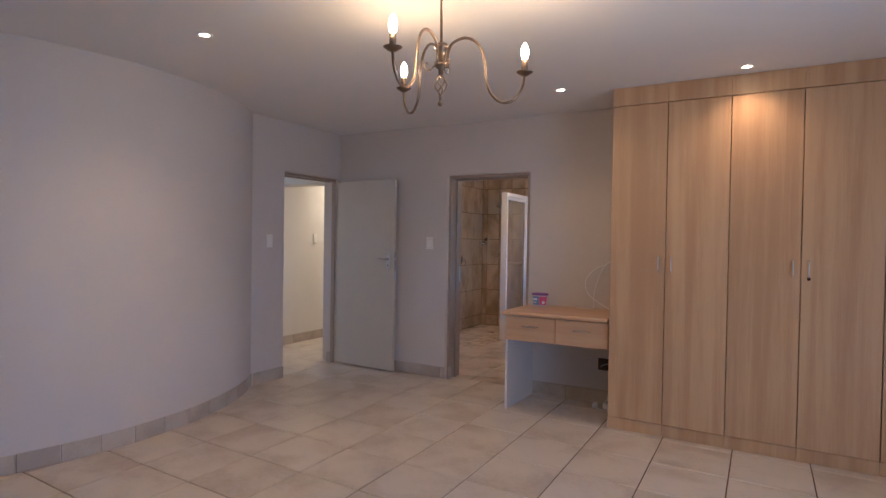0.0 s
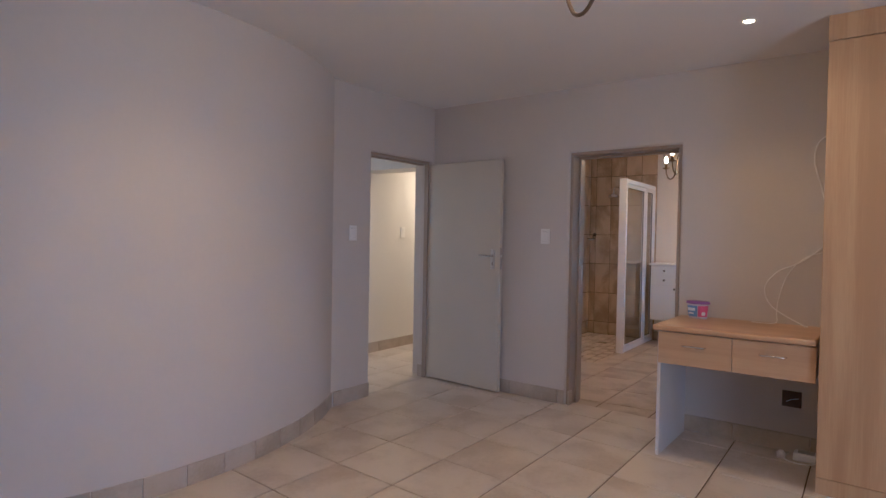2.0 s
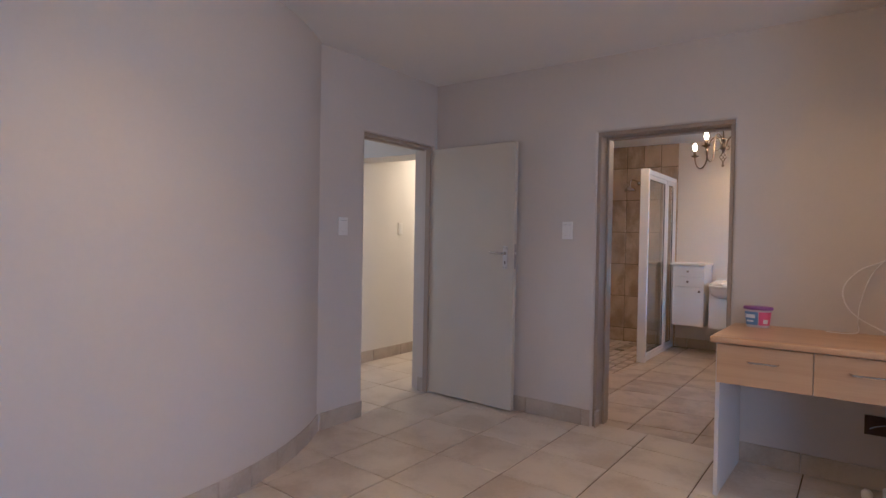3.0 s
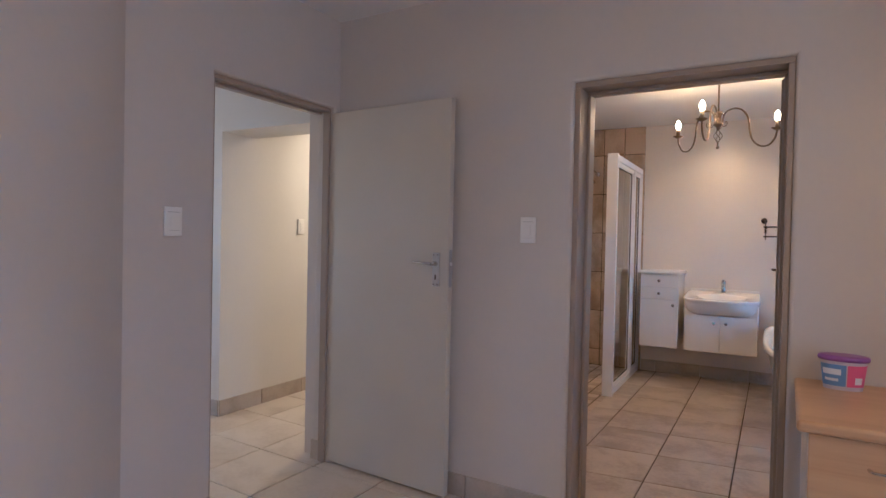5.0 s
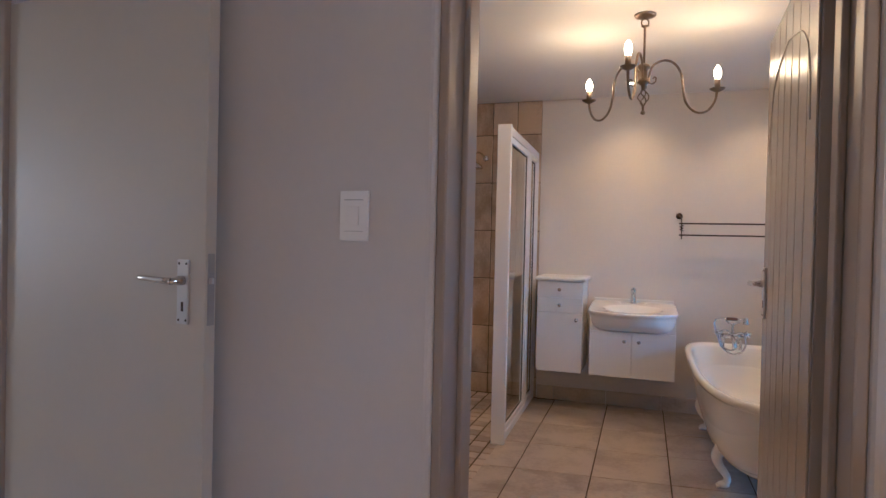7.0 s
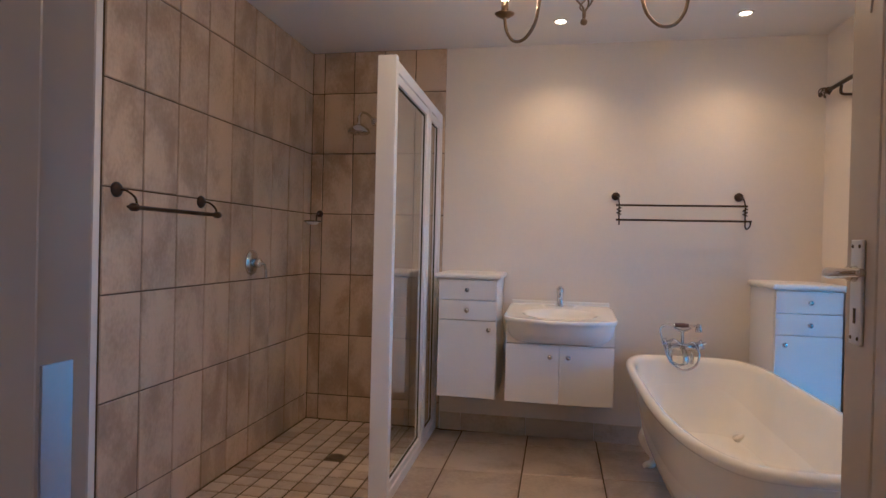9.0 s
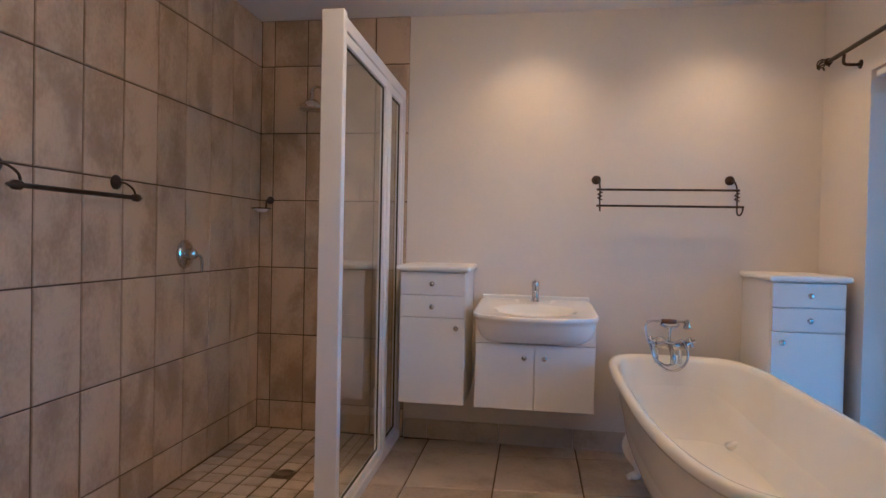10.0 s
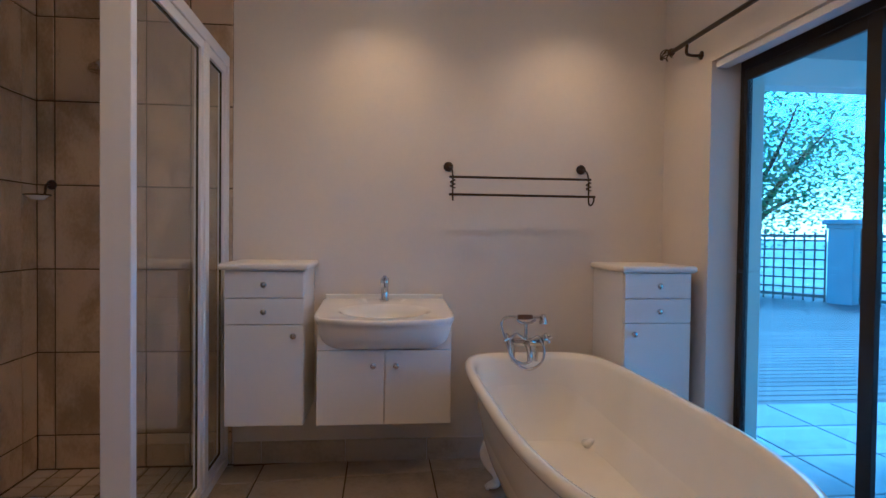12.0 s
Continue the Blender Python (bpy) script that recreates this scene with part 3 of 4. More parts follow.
# ---- lamps ----
def downlight(x, y, z, power, cone=128, color=WARM):
    d = empty("downlight", pose(x, y, z))
    tagged(d, "small round recessed ceiling downlight, switched on; the near bathroom pair is added", "downlight", "ceiling downlights")
    part("trim_ring", lathe([(0.030, 0.0), (0.030, -0.004), (0.040, -0.006), (0.046, -0.003), (0.046, 0.0)], 28), PLASTIC, d, smooth=True)
    part("lens", lathe([(0.029, -0.001), (0.02, -0.0035), (0, -0.004)], 24), SPOT_GLOW, d, "glowing lamp lens")
    lamp("downlight_beam", "SPOT", pose(x, y, z - 0.012), power, color, cone=cone, blend=0.9)


for x, y in ((-3.14, 2.65), (-1.67, 4.72), (-0.40, 4.62)):
    downlight(x, y, BED_H, 9.0 if x < -3 else 5.0)
# the pair at y 6.95 is added out of view to brighten shower and bath
for x, y in ((-2.73, 8.97), (-1.74, 8.97), (-3.72, 6.95), (-1.75, 6.95)):
    downlight(x, y, BATH_H, 5.6 if y > 8 else 4.8)
downlight(-5.25, 7.3, HALL_H, 24, 165, (1.0, 0.52, 0.17))


def chandelier(x, y, z, arms, start, power, label, size, tall):
    """Iron chandelier: rose, ring, rod, collar, twisted cage, S-shaped arms with a pan, candle tube and bulb each."""
    c = empty("chandelier", pose(x, y, z, 0, 0, start) @ Matrix.Diagonal((size, size, tall, 1)))
    tagged(c, label, "chandelier")
    part("ceiling_rose", lathe([(0.0, 0), (0.052, 0), (0.05, -0.008), (0.03, -0.016), (0.008, -0.02), (0, -0.021)], 24), BRASS, c, smooth=True)
    bm = tube([(0.018 * math.cos(a), 0, -0.042 + 0.02 * math.sin(a)) for a in (i * math.pi / 4 for i in range(8))], 0.003, 8, closed=True)
    part("hanging_ring", bm, BRASS, c, smooth=True)
    part("rod", lathe([(0.0, -0.058), (0.02, -0.06), (0.006, -0.068), (0.0055, -0.28), (0, -0.28)], 12), BRASS, c, smooth=True)
    part("collar", lathe([(0, -0.262), (0.026, -0.262), (0.03, -0.268), (0.03, -0.282), (0.02, -0.287), (0.018, -0.335), (0.03, -0.34), (0.03, -0.356), (0.012, -0.37), (0.009, -0.395), (0, -0.396)], 18), BRASS, c, smooth=True)
    for k in range(4):
        pts = []
        for i in range(9):
            s = i / 8
            r = 0.004 + 0.022 * math.sin(math.pi * s)
            a = k * math.pi / 2 + 2.6 * s
            pts.append((r * math.cos(a), r * math.sin(a), -0.39 - 0.085 * s))
        part("cage_bar", tube(pts, 0.0032, 6, smooth_steps=3), BRASS, c, smooth=True)
    part("finial", ball(0.012, (0, 0, -0.513), into=lathe([(0, -0.47), (0.007, -0.475), (0.005, -0.505), (0, -0.506)], 12)), BRASS, c, smooth=True)
    for k in range(arms):
        t = Matrix.Rotation(2 * math.pi * k / arms, 4, "Z")
        prof = [(0.026, 0, -0.345), (0.03, 0, -0.30), (0.05, 0, -0.258), (0.105, 0, -0.235), (0.155, 0, -0.255), (0.186, 0, -0.31), (0.196, 0, -0.39), (0.215, 0, -0.46), (0.262, 0, -0.502), (0.315, 0, -0.495), (0.352, 0, -0.445), (0.364, 0, -0.385)]
        arm = part("arm", tube(prof, 0.0062, 10, smooth_steps=4), BRASS, c, m=t, smooth=True)
        part("drip_pan", lathe([(0, -0.392), (0.012, -0.392), (0.034, -0.378), (0.037, -0.374), (0.03, -0.375), (0, -0.381)], 20, m=pose(0.364, 0, 0)), BRASS, arm, smooth=True)
        part("candle_tube", lathe([(0, -0.38), (0.0135, -0.38), (0.0135, -0.325), (0, -0.325)], 16, m=pose(0.364, 0, 0)), BRASS, arm, smooth=True)
        part("bulb", lathe([(0, -0.326), (0.010, -0.324), (0.0155, -0.308), (0.0175, -0.293), (0.015, -0.274), (0.008, -0.258), (0, -0.250)], 16, m=pose(0.364, 0, 0)), BULB, arm, "glowing candle bulb", smooth=True).visible_shadow = False
        scroll = [(0.026, 0, -0.35), (0.045, 0, -0.372), (0.068, 0, -0.368), (0.074, 0, -0.35), (0.064, 0, -0.341), (0.056, 0, -0.348)]
        part("scroll", tube(scroll, 0.0035, 6, smooth_steps=4), BRASS, c, m=t @ Matrix.Rotation(math.pi / arms, 4, "Z"), smooth=True)
        p = Matrix.Translation((x, y, z)) @ Matrix.Rotation(radians(start) + 2 * math.pi * k / arms, 4, "Z") @ Vector((size * 0.364, 0, tall * -0.288))
        lamp("bulb_light", "POINT", Matrix.Translation(p), power)


chandelier(-1.575, 2.62, BED_H, 3, 28, 1.5, "antique brass three-arm chandelier with lit candle bulbs", 1.03, 1.06)
chandelier(-2.645, 7.60, BATH_H, 3, 20, 1.15, "antique brass three-arm chandelier with lit candle bulbs", 1.08, 1.0)


# ---- bedroom things ----
def knob_pull(x, y, z, parent):
    bm = tube([(x, y, z - 0.055), (x, y - 0.024, z - 0.045), (x, y - 0.027, z), (x, y - 0.022, z + 0.04), (x, y, z + 0.048)], 0.0042, 8, smooth_steps=4)
    part("handle", bm, SATIN, parent, "satin metal bow handle", smooth=True)


SEAMS = [-1.305, -0.905, -0.49, -0.06, 0.385, 0.785, 1.185]
WARD = pose(-1.305, 4.862, 0, 0, 0, -3.5)
for a, b, hinge in zip(SEAMS, SEAMS[1:], "rlrlrl"):
    x0, x1 = a - SEAMS[0], b - SEAMS[0]
    w = empty("wardrobe", WARD)
    tagged(w, "tall oak-veneer built-in wardrobe unit with a closed door", "wardrobe", "built-in wardrobe units")
    part("carcass", box(x0, 0.022, 0.09, x1 - 0.001, 0.60, 2.545), WOOD, w)
    part("plinth", box(x0, 0.012, 0.0, x1 - 0.001, 0.5, 0.088, 0.002), WOOD, w)
    d = part("door", box(x0 + 0.003, 0.0, 0.093, x1 - 0.003, 0.020, 2.435, 0.002), WOOD, w)
    part("header", box(x0, -0.004, 2.44, x1 - 0.001, 0.021, 2.574, 0.0015), WOOD, w)
    knob_pull(x1 - 0.045 if hinge == "r" else x0 + 0.045, 0.0, 1.27, d)
    if (a, hinge) == (-0.06, "l"):
        part("lock", lathe([(0.011, 0), (0.011, 0.004), (0.0, 0.005)], 14, m=pose(x0 + 0.045, 0.0, 1.2, 90, 0, 0)), IRON, d)

DESK = pose(-2.172, 4.895, 0, 0, 0, -1.0)
desk = empty("desk", DESK)
tagged(desk, "built-in oak-veneer dressing desk with two drawers beside the wardrobe", "desk")
part("top", box(-0.03, 0.0, 0.795, 0.855, 0.655, 0.829, 0.012, 4), WOOD_TOP, desk)
part("side_panel", box(-0.002, 0.035, 0.0, 0.018, 0.64, 0.794, 0.001), MELAMINE, desk, "white melamine side panel")
part("drawer_box", box(0.02, 0.055, 0.60, 0.85, 0.60, 0.785), MELAMINE, desk)
for a, b in ((0.002, 0.426), (0.430, 0.853)):
    d = part("drawer", box(a, 0.032, 0.588, b, 0.052, 0.788, 0.0015), WOOD_TOP, desk, "oak-veneer drawer front")
    c = (a + b) / 2
    part("handle", tube([(c - 0.068, 0.032, 0.712), (c - 0.055, 0.008, 0.712), (c, 0.0, 0.714), (c + 0.055, 0.008, 0.712), (c + 0.068, 0.032, 0.712)], 0.005, 8), CHROME, d, "chrome bow handle", smooth=True)

# tub of moisture absorber on the desk
tubx = empty("plastic_tub", DESK @ pose(0.115, 0.535, 0.829) @ Matrix.Diagonal((1, 1, 1.18, 1)))
tagged(tubx, "small oval plastic tub with a purple lid on the desk", "tub")
OV = Matrix.Diagonal((1.0, 0.66, 1, 1))
part("cup", lathe([(0, 0), (0.058, 0), (0.07, 0.085), (0, 0.085)], 28, m=OV), CLEAR_TUB, tubx, smooth=False)
part("lid", lathe([(0, 0.085), (0.076, 0.085), (0.079, 0.092), (0.075, 0.099), (0.06, 0.101), (0, 0.101)], 28, m=OV), PURPLE, tubx, "purple lid", smooth=True)


def wrap(name, a0, a1, z0, z1, mat, r=0.001):
    bm = bmesh.new()
    rows = []
    for i in range(9):
        a = radians(a0 + (a1 - a0) * i / 8)
        rows.append([bm.verts.new(((0.058 + 0.012 * z / 0.085 + k) * math.cos(a), 0.66 * (0.058 + 0.012 * z / 0.085 + k) * math.sin(a), z)) for z, k in ((z0, r), (z1, r), (z1, r - 0.003), (z0, r - 0.003))])
    for a, b in zip(rows, rows[1:]):
        for j in range(4):
            bm.faces.new((a[j], b[j], b[(j + 1) % 4], a[(j + 1) % 4]))
    return part(name, bm, mat, tubx)


wrap("label_panel", 190, 275, 0.012, 0.075, LABEL_BLUE)
wrap("label_panel", 278, 350, 0.012, 0.075, LABEL_PINK)
wrap("label_bar", 205, 262, 0.045, 0.062, LABEL_WHITE, 0.002)
wrap("label_bar", 212, 255, 0.026, 0.034, LABEL_WHITE, 0.002)
wrap("label_bar", 300, 325, 0.02, 0.04, LABEL_WHITE, 0.002)

# white cables on the wall above the desk
cable = part("cable", tube([(-1.29, 5.50, 2.05), (-1.37, 5.497, 2.0), (-1.395, 5.50, 1.88), (-1.35, 5.503, 1.70), (-1.31, 5.503, 1.5), (-1.30, 5.49, 1.38), (-1.44, 5.485, 1.245), (-1.58, 5.48, 1.17), (-1.65, 5.47, 1.06), (-1.60, 5.46, 0.94), (-1.43, 5.45, 0.84), (-1.40, 5.45, 0.835)], 0.004, 8), PLASTIC, smooth=True)
tagged(cable, "loose white cable looping down the wall to the desk", "cable")
cable = part("cable", tube([(-1.29, 5.505, 1.31), (-1.42, 5.504, 1.27), (-1.52, 5.502, 1.16), (-1.57, 5.495, 1.0), (-1.58, 5.49, 0.90), (-1.585, 5.47, 0.836), (-1.72, 5.46, 0.833)], 0.003, 8), PLASTIC, smooth=True)
tagged(cable, "thin white cable hanging on the wall above the desk", "cable")

sock = empty("socket_box", WALL @ pose(1.52, -0.001, 0.345))
tagged(sock, "open dark wall socket box with loose wires under the desk", "socket box")
part("box", box(-0.055, -0.006, -0.052, 0.055, 0.0, 0.052, 0.002), DARK, sock)
part("wire", tube([(-0.03, -0.008, -0.02), (0.0, -0.02, 0.0), (0.04, -0.012, 0.01)], 0.003, 6), SATIN, sock)
dev = empty("extension_plug", DESK @ pose(0.78, 0.52, 0))
tagged(dev, "white plug adapter with cable lying on the floor", "plug")
part("body", box(-0.07, -0.05, 0.0, 0.07, 0.05, 0.05, 0.012, 3), PLASTIC, dev)
part("face", box(-0.045, -0.035, 0.0505, 0.045, 0.03, 0.056, 0.004), GREY_MARK, dev)
part("plug", lathe([(0, 0), (0.024, 0), (0.026, 0.03), (0.014, 0.045), (0, 0.046)], 16, m=pose(-0.135, -0.03, 0.001)), PLASTIC, dev, smooth=True)
part("cord", tube([(-0.135, -0.03, 0.04), (-0.11, -0.07, 0.01), (-0.05, -0.1, 0.006), (0.03, -0.08, 0.006), (0.06, -0.04, 0.02)], 0.004, 8), PLASTIC, dev, smooth=True)


def switch(name, m, w, h, label, kind="plate"):
    s = empty(name, m)
    tagged(s, label, name.replace("_", " "))
    part("cover_plate", box(-w / 2, -0.010, -h / 2, w / 2, 0.0, h / 2, 0.003), PLASTIC, s)
    if kind == "plate":
        part("rocker", box(-0.016, -0.0135, -0.024, 0.016, -0.0102, 0.024, 0.002), PLASTIC, s)
        part("line", box(-w * 0.33, -0.0106, h * 0.31, w * 0.33, -0.0102, h * 0.31 + 0.002), GREY_MARK, s)
        part("line", box(-w * 0.33, -0.0106, -h * 0.31, w * 0.33, -0.0102, -h * 0.31 + 0.001), GREY_MARK, s)
    else:
        for z in (-0.026, 0.0, 0.026):
            part("rocker", box(-0.012, -0.014, z - 0.009, 0.012, -0.0102, z + 0.009, 0.002), PLASTIC, s)
    return s


switch("light_switch", WALL @ pose(-0.305, -0.001, 1.375), 0.080, 0.125, "white single light switch plate on the plaster wall")
switch("light_switch", pose(-4.519, 4.585, 1.375, 0, 0, 90), 0.085, 0.125, "white single light switch plate beside the hall doorway")
switch("wall_socket", pose(-5.769, 6.74, 1.40, 0, 0, 90), 0.075, 0.125, "white three-way switch plate on the hall wall", "triple")

# ---- bathroom things ----
screen = empty("shower_screen", pose(-3.49, 9.36, 0, 0, 0, 0.9) @ pose(3.49, -9.36, 0))
tagged(screen, "white-framed glass shower screen on the bathroom floor", "shower screen")
PX = -3.515
part("post", box(PX - 0.045, 8.075, 0.0, PX + 0.045, 8.118, 2.085, 0.004), ALU, screen)
part("top_rail", box(PX - 0.02, 8.119, 2.03, PX + 0.03, 9.368, 2.085, 0.004), ALU, screen)
part("bottom_rail", box(PX - 0.02, 8.119, 0.0, PX + 0.03, 9.368, 0.05, 0.004), ALU, screen)
part("wall_channel", box(PX - 0.02, 9.325, 0.051, PX + 0.03, 9.368, 2.029, 0.003), ALU, screen)
part("mullion", box(PX - 0.02, 8.93, 0.051, PX + 0.03, 8.99, 2.029, 0.004), ALU, screen)
for y0, y1 in ((8.14, 8.93), (8.99, 9.325)):
    part("stile", box(PX - 0.012, y0 - 0.02, 0.052, PX + 0.022, y0 + 0.018, 2.028, 0.003), ALU, screen)
    part("stile", box(PX - 0.012, y1 - 0.045, 0.052, PX + 0.022, y1 - 0.002, 2.028, 0.003), ALU, screen)
    for z0, z1 in ((0.052, 0.085), (1.985, 2.028)):
        part("stile", box(PX - 0.012, y0 + 0.0185, z0, PX + 0.022, y1 - 0.0455, z1, 0.003), ALU, screen)
    g0, g1 = y0 + 0.019, y1 - 0.046
    for bx in ((g0, 0.086, g0 + 0.005, 1.984), (g1 - 0.005, 0.086, g1, 1.984), (g0 + 0.005, 0.086, g1 - 0.005, 0.092), (g0 + 0.005, 1.978, g1 - 0.005, 1.984)):
        part("gasket", box(PX - 0.001, bx[0], bx[1], PX + 0.011, bx[2], bx[3]), RUBBER, screen)
    part("pane", box(PX + 0.002, y0 + 0.0242, 0.0922, PX + 0.007, y1 - 0.0512, 1.9778), SHOWER_GLASS, screen).visible_shadow = False


def knob(x, y, z, parent):
    part("knob", lathe([(0.006, 0), (0.006, 0.012), (0.013, 0.018), (0.0145, 0.024), (0.011, 0.029), (0, 0.031)], 16, m=pose(x, y, z, 90, 0, 0)), CHROME, parent, "chrome knob", smooth=True)


def side_cabinet(x0, x1, y0, hinge_right, label):
    c = empty("bathroom_cabinet", pose(x0, y0, 0))
    tagged(c, label, "cabinet", "bathroom side cabinets")
    w, d = x1 - x0, BACK - 0.001 - y0
    part("body", box(0.0, 0.02, 0.325, w, d, 1.028, 0.002), WHITE, c)
    part("top", box(-0.022, -0.022, 1.0285, w + 0.022, d, 1.060, 0.013, 4), WHITE, c)
    for z0, z1 in ((0.905, 1.024), (0.787, 0.901)):
        dr = part("drawer", box(0.002, 0.0, z0, w - 0.002, 0.0195, z1, 0.0025), WHITE, c)
        knob(w / 2, 0, (z0 + z1) / 2, dr)
    dr = part("door", box(0.002, 0.0, 0.327, w - 0.002, 0.0195, 0.783, 0.0025), WHITE, c)
    knob(0.045 if hinge_right else w - 0.045, 0, 0.735, dr)
    return c


side_cabinet(-3.405, -3.055, 8.95, False, "white hung bathroom cabinet with two drawers and a door")
side_cabinet(-1.557, -1.222, 8.95, True, "white bathroom cabinet with two drawers beside the bath")

vanity = empty("vanity_unit", pose(-3.0, 8.95, 0))
tagged(vanity, "white hung vanity cupboard with two doors under the basin", "vanity")
part("body", box(0.0, 0.02, 0.322, 0.617, 0.42, 0.785, 0.002), WHITE, vanity)
part("apron", box(0.002, 0.0, 0.668, 0.615, 0.0195, 0.783, 0.002), WHITE, vanity)
for a, b, k in ((0.002, 0.3065, 0.257), (0.3105, 0.615, 0.36)):
    d = part("door", box(a, 0.0, 0.324, b, 0.0195, 0.664, 0.0025), WHITE, vanity)
    knob(k, 0, 0.598, d)


def basin():
    """Bow-fronted ceramic basin top with an oval bowl; x from its middle, y from the wall to the front."""
    b = empty("wash_basin", pose(-2.6915, BACK - 0.002, 0.0))
    tagged(b, "white ceramic bow-fronted wash basin on the vanity", "basin")
    bm = bmesh.new()
    n = 96
    W, D = 0.325, 0.435

    def outer(a, k, front, depth):
        c, s = math.cos(a), math.sin(a)
        q = (abs(c) ** 12 + abs(s) ** 12) ** (1 / 12)
        x, y = c / q, s / q
        bow = front * (1 - x * x) * max(0.0, -y)
        return Vector((x * W * k * (1.0 - 0.03 * (y + 1) / 2), (y * 0.5 - 0.5) * depth - bow, 0))

    rings = []
    spec = [(0.66, 0.0, 0.415, 0.666), (0.80, 0.028, 0.425, 0.680), (0.90, 0.056, 0.432, 0.705), (0.94, 0.078, D, 0.735), (0.96, 0.093, D, 0.768), (0.972, 0.102, D, 0.788),
            (0.992, 0.113, D, 0.794), (1.0, 0.118, D, 0.801), (1.0, 0.118, D, 0.810), (0.994, 0.114, D, 0.8155), (0.978, 0.106, D - 0.006, 0.8175), (0.95, 0.096, D - 0.014, 0.8175)]
    for k, fr, depth, z in spec:
        rings.append([bm.verts.new(outer(2 * math.pi * (j + 0.5) / n, k, fr, depth) + Vector((0, 0, z))) for j in range(n)])
    for rx, ry, z in ((0.232, 0.152, 0.8172), (0.214, 0.138, 0.8145), (0.202, 0.128, 0.806), (0.182, 0.112, 0.78), (0.15, 0.09, 0.752), (0.10, 0.06, 0.732), (0.04, 0.025, 0.726)):
        rings.append([bm.verts.new((rx * math.cos(2 * math.pi * (j + 0.5) / n), -0.288 + ry * math.sin(2 * math.pi * (j + 0.5) / n), z)) for j in range(n)])
    for v in bm.verts:
        v.co.z += 0.045 * max(0.0, 1 + v.co.y / D) * min(1.0, max(0.0, (v.co.z - 0.68) / 0.1))
    for a, c in zip(rings, rings[1:]):
        for j in range(n):
            bm.faces.new((a[j], a[(j + 1) % n], c[(j + 1) % n], c[j]))
    bm.faces.new(rings[0][::-1])
    bm.faces.new(rings[-1])
    bmesh.ops.recalc_face_normals(bm, faces=bm.faces[:])
    part("bowl", bm, CERAMIC, b, smooth=True)
    part("upstand", box(-0.306, -0.024, 0.855, 0.306, -0.001, 0.884, 0.006, 3), CERAMIC, b)
    part("waste", lathe([(0, 0.716), (0.022, 0.716), (0.02, 0.72), (0, 0.721)], 18, m=pose(0, -0.30, 0)), CHROME, b, smooth=True)


basin()
tap = empty("basin_tap", pose(-2.692, BACK - 0.085, 0.852))
tagged(tap, "small chrome single-lever tap on the basin", "tap")
part("body", lathe([(0, 0), (0.024, 0), (0.024, 0.008), (0.02, 0.012), (0.019, 0.085), (0.022, 0.09), (0.022, 0.118), (0.012, 0.124), (0, 0.125)], 20), CHROME, tap, smooth=True)
part("spout", tube([(0, -0.012, 0.06), (0, -0.06, 0.072), (0, -0.105, 0.062)], lambda s: 0.013 - 0.002 * s, 12), CHROME, tap, smooth=True)
part("lever", box(-0.009, -0.06, 0.124, 0.009, 0.012, 0.136, 0.004), CHROME, tap)


def towel_rack():
    r = empty("towel_rack", pose(0, BACK, 0))
    tagged(r, "dark bronze double-bar towel rack on the plaster wall", "towel rack")
    xa, xb = -2.362, -1.639
    for x in (xa, xb):
        part("rose", lathe([(0, 0), (0.026, 0), (0.026, 0.006), (0.018, 0.016), (0.006, 0.022), (0, 0.022)], 20, m=pose(x, 0, 1.558, 90, 0, 0)), IRON, r, smooth=True)
        end = [(x, -0.01, 1.558), (x + 0.012, -0.05, 1.545), (x + 0.014, -0.085, 1.50), (x + 0.014, -0.09, 1.42), (x + 0.016, -0.088, 1.375)]
        if x == xb:
            end += [(x + 0.028, -0.085, 1.362), (x + 0.042, -0.085, 1.378), (x + 0.046, -0.085, 1.402)]
        part("bracket", tube(end, 0.0045, 8), IRON, r, smooth=True)
        coil = [(x + 0.014 + 0.012 * math.cos(a), -0.088 + 0.012 * math.sin(a), 1.44 + 0.0065 * a / 2) for a in (i * math.pi / 3 for i in range(25)) if a < 14]
        part("coil", tube(coil, 0.0036, 6, smooth_steps=2), IRON, r, smooth=True)
    for z, e in ((1.497, 0.012), (1.407, 0.036)):
        part("bar", lathe([(0, 0), (0.007, 0.004), (0.0062, 0.01), (0.0062, 0.735 + e), (0.007, 0.741 + e), (0, 0.747 + e)], 12, m=pose(xa - 0.006, -0.090, z, 0, 90, 0)), IRON, r, smooth=True)


towel_rack()


def shower_rail():
    r = empty("towel_rail", pose(LEFT + 0.012, 0, 0))
    tagged(r, "dark bronze towel rail on the shower tiles", "towel rail")
    for y, z in ((7.50, 1.412), (8.06, 1.405)):
        part("rose", lathe([(0, 0), (0.03, 0), (0.03, 0.006), (0.018, 0.018), (0, 0.022)], 20, m=pose(0, y, z, 0, 90, 0)), IRON, r, smooth=True)
        part("bracket", tube([(0.01, y, z), (0.04, y + 0.01, z - 0.004), (0.062, y + 0.03, z - 0.03), (0.062, y + 0.04, z - 0.062)], 0.0045, 8), IRON, r, smooth=True)
    part("bar", lathe([(0, 0), (0.004, 0.004), (0.008, 0.018), (0.016, 0.03), (0.016, 0.055), (0.009, 0.065), (0.009, 0.60), (0.016, 0.61), (0.016, 0.635), (0.008, 0.645), (0.004, 0.66), (0, 0.664)], 14, m=pose(0.064, 7.48, 1.345, -90, 0, 0)), IRON, r, smooth=True)


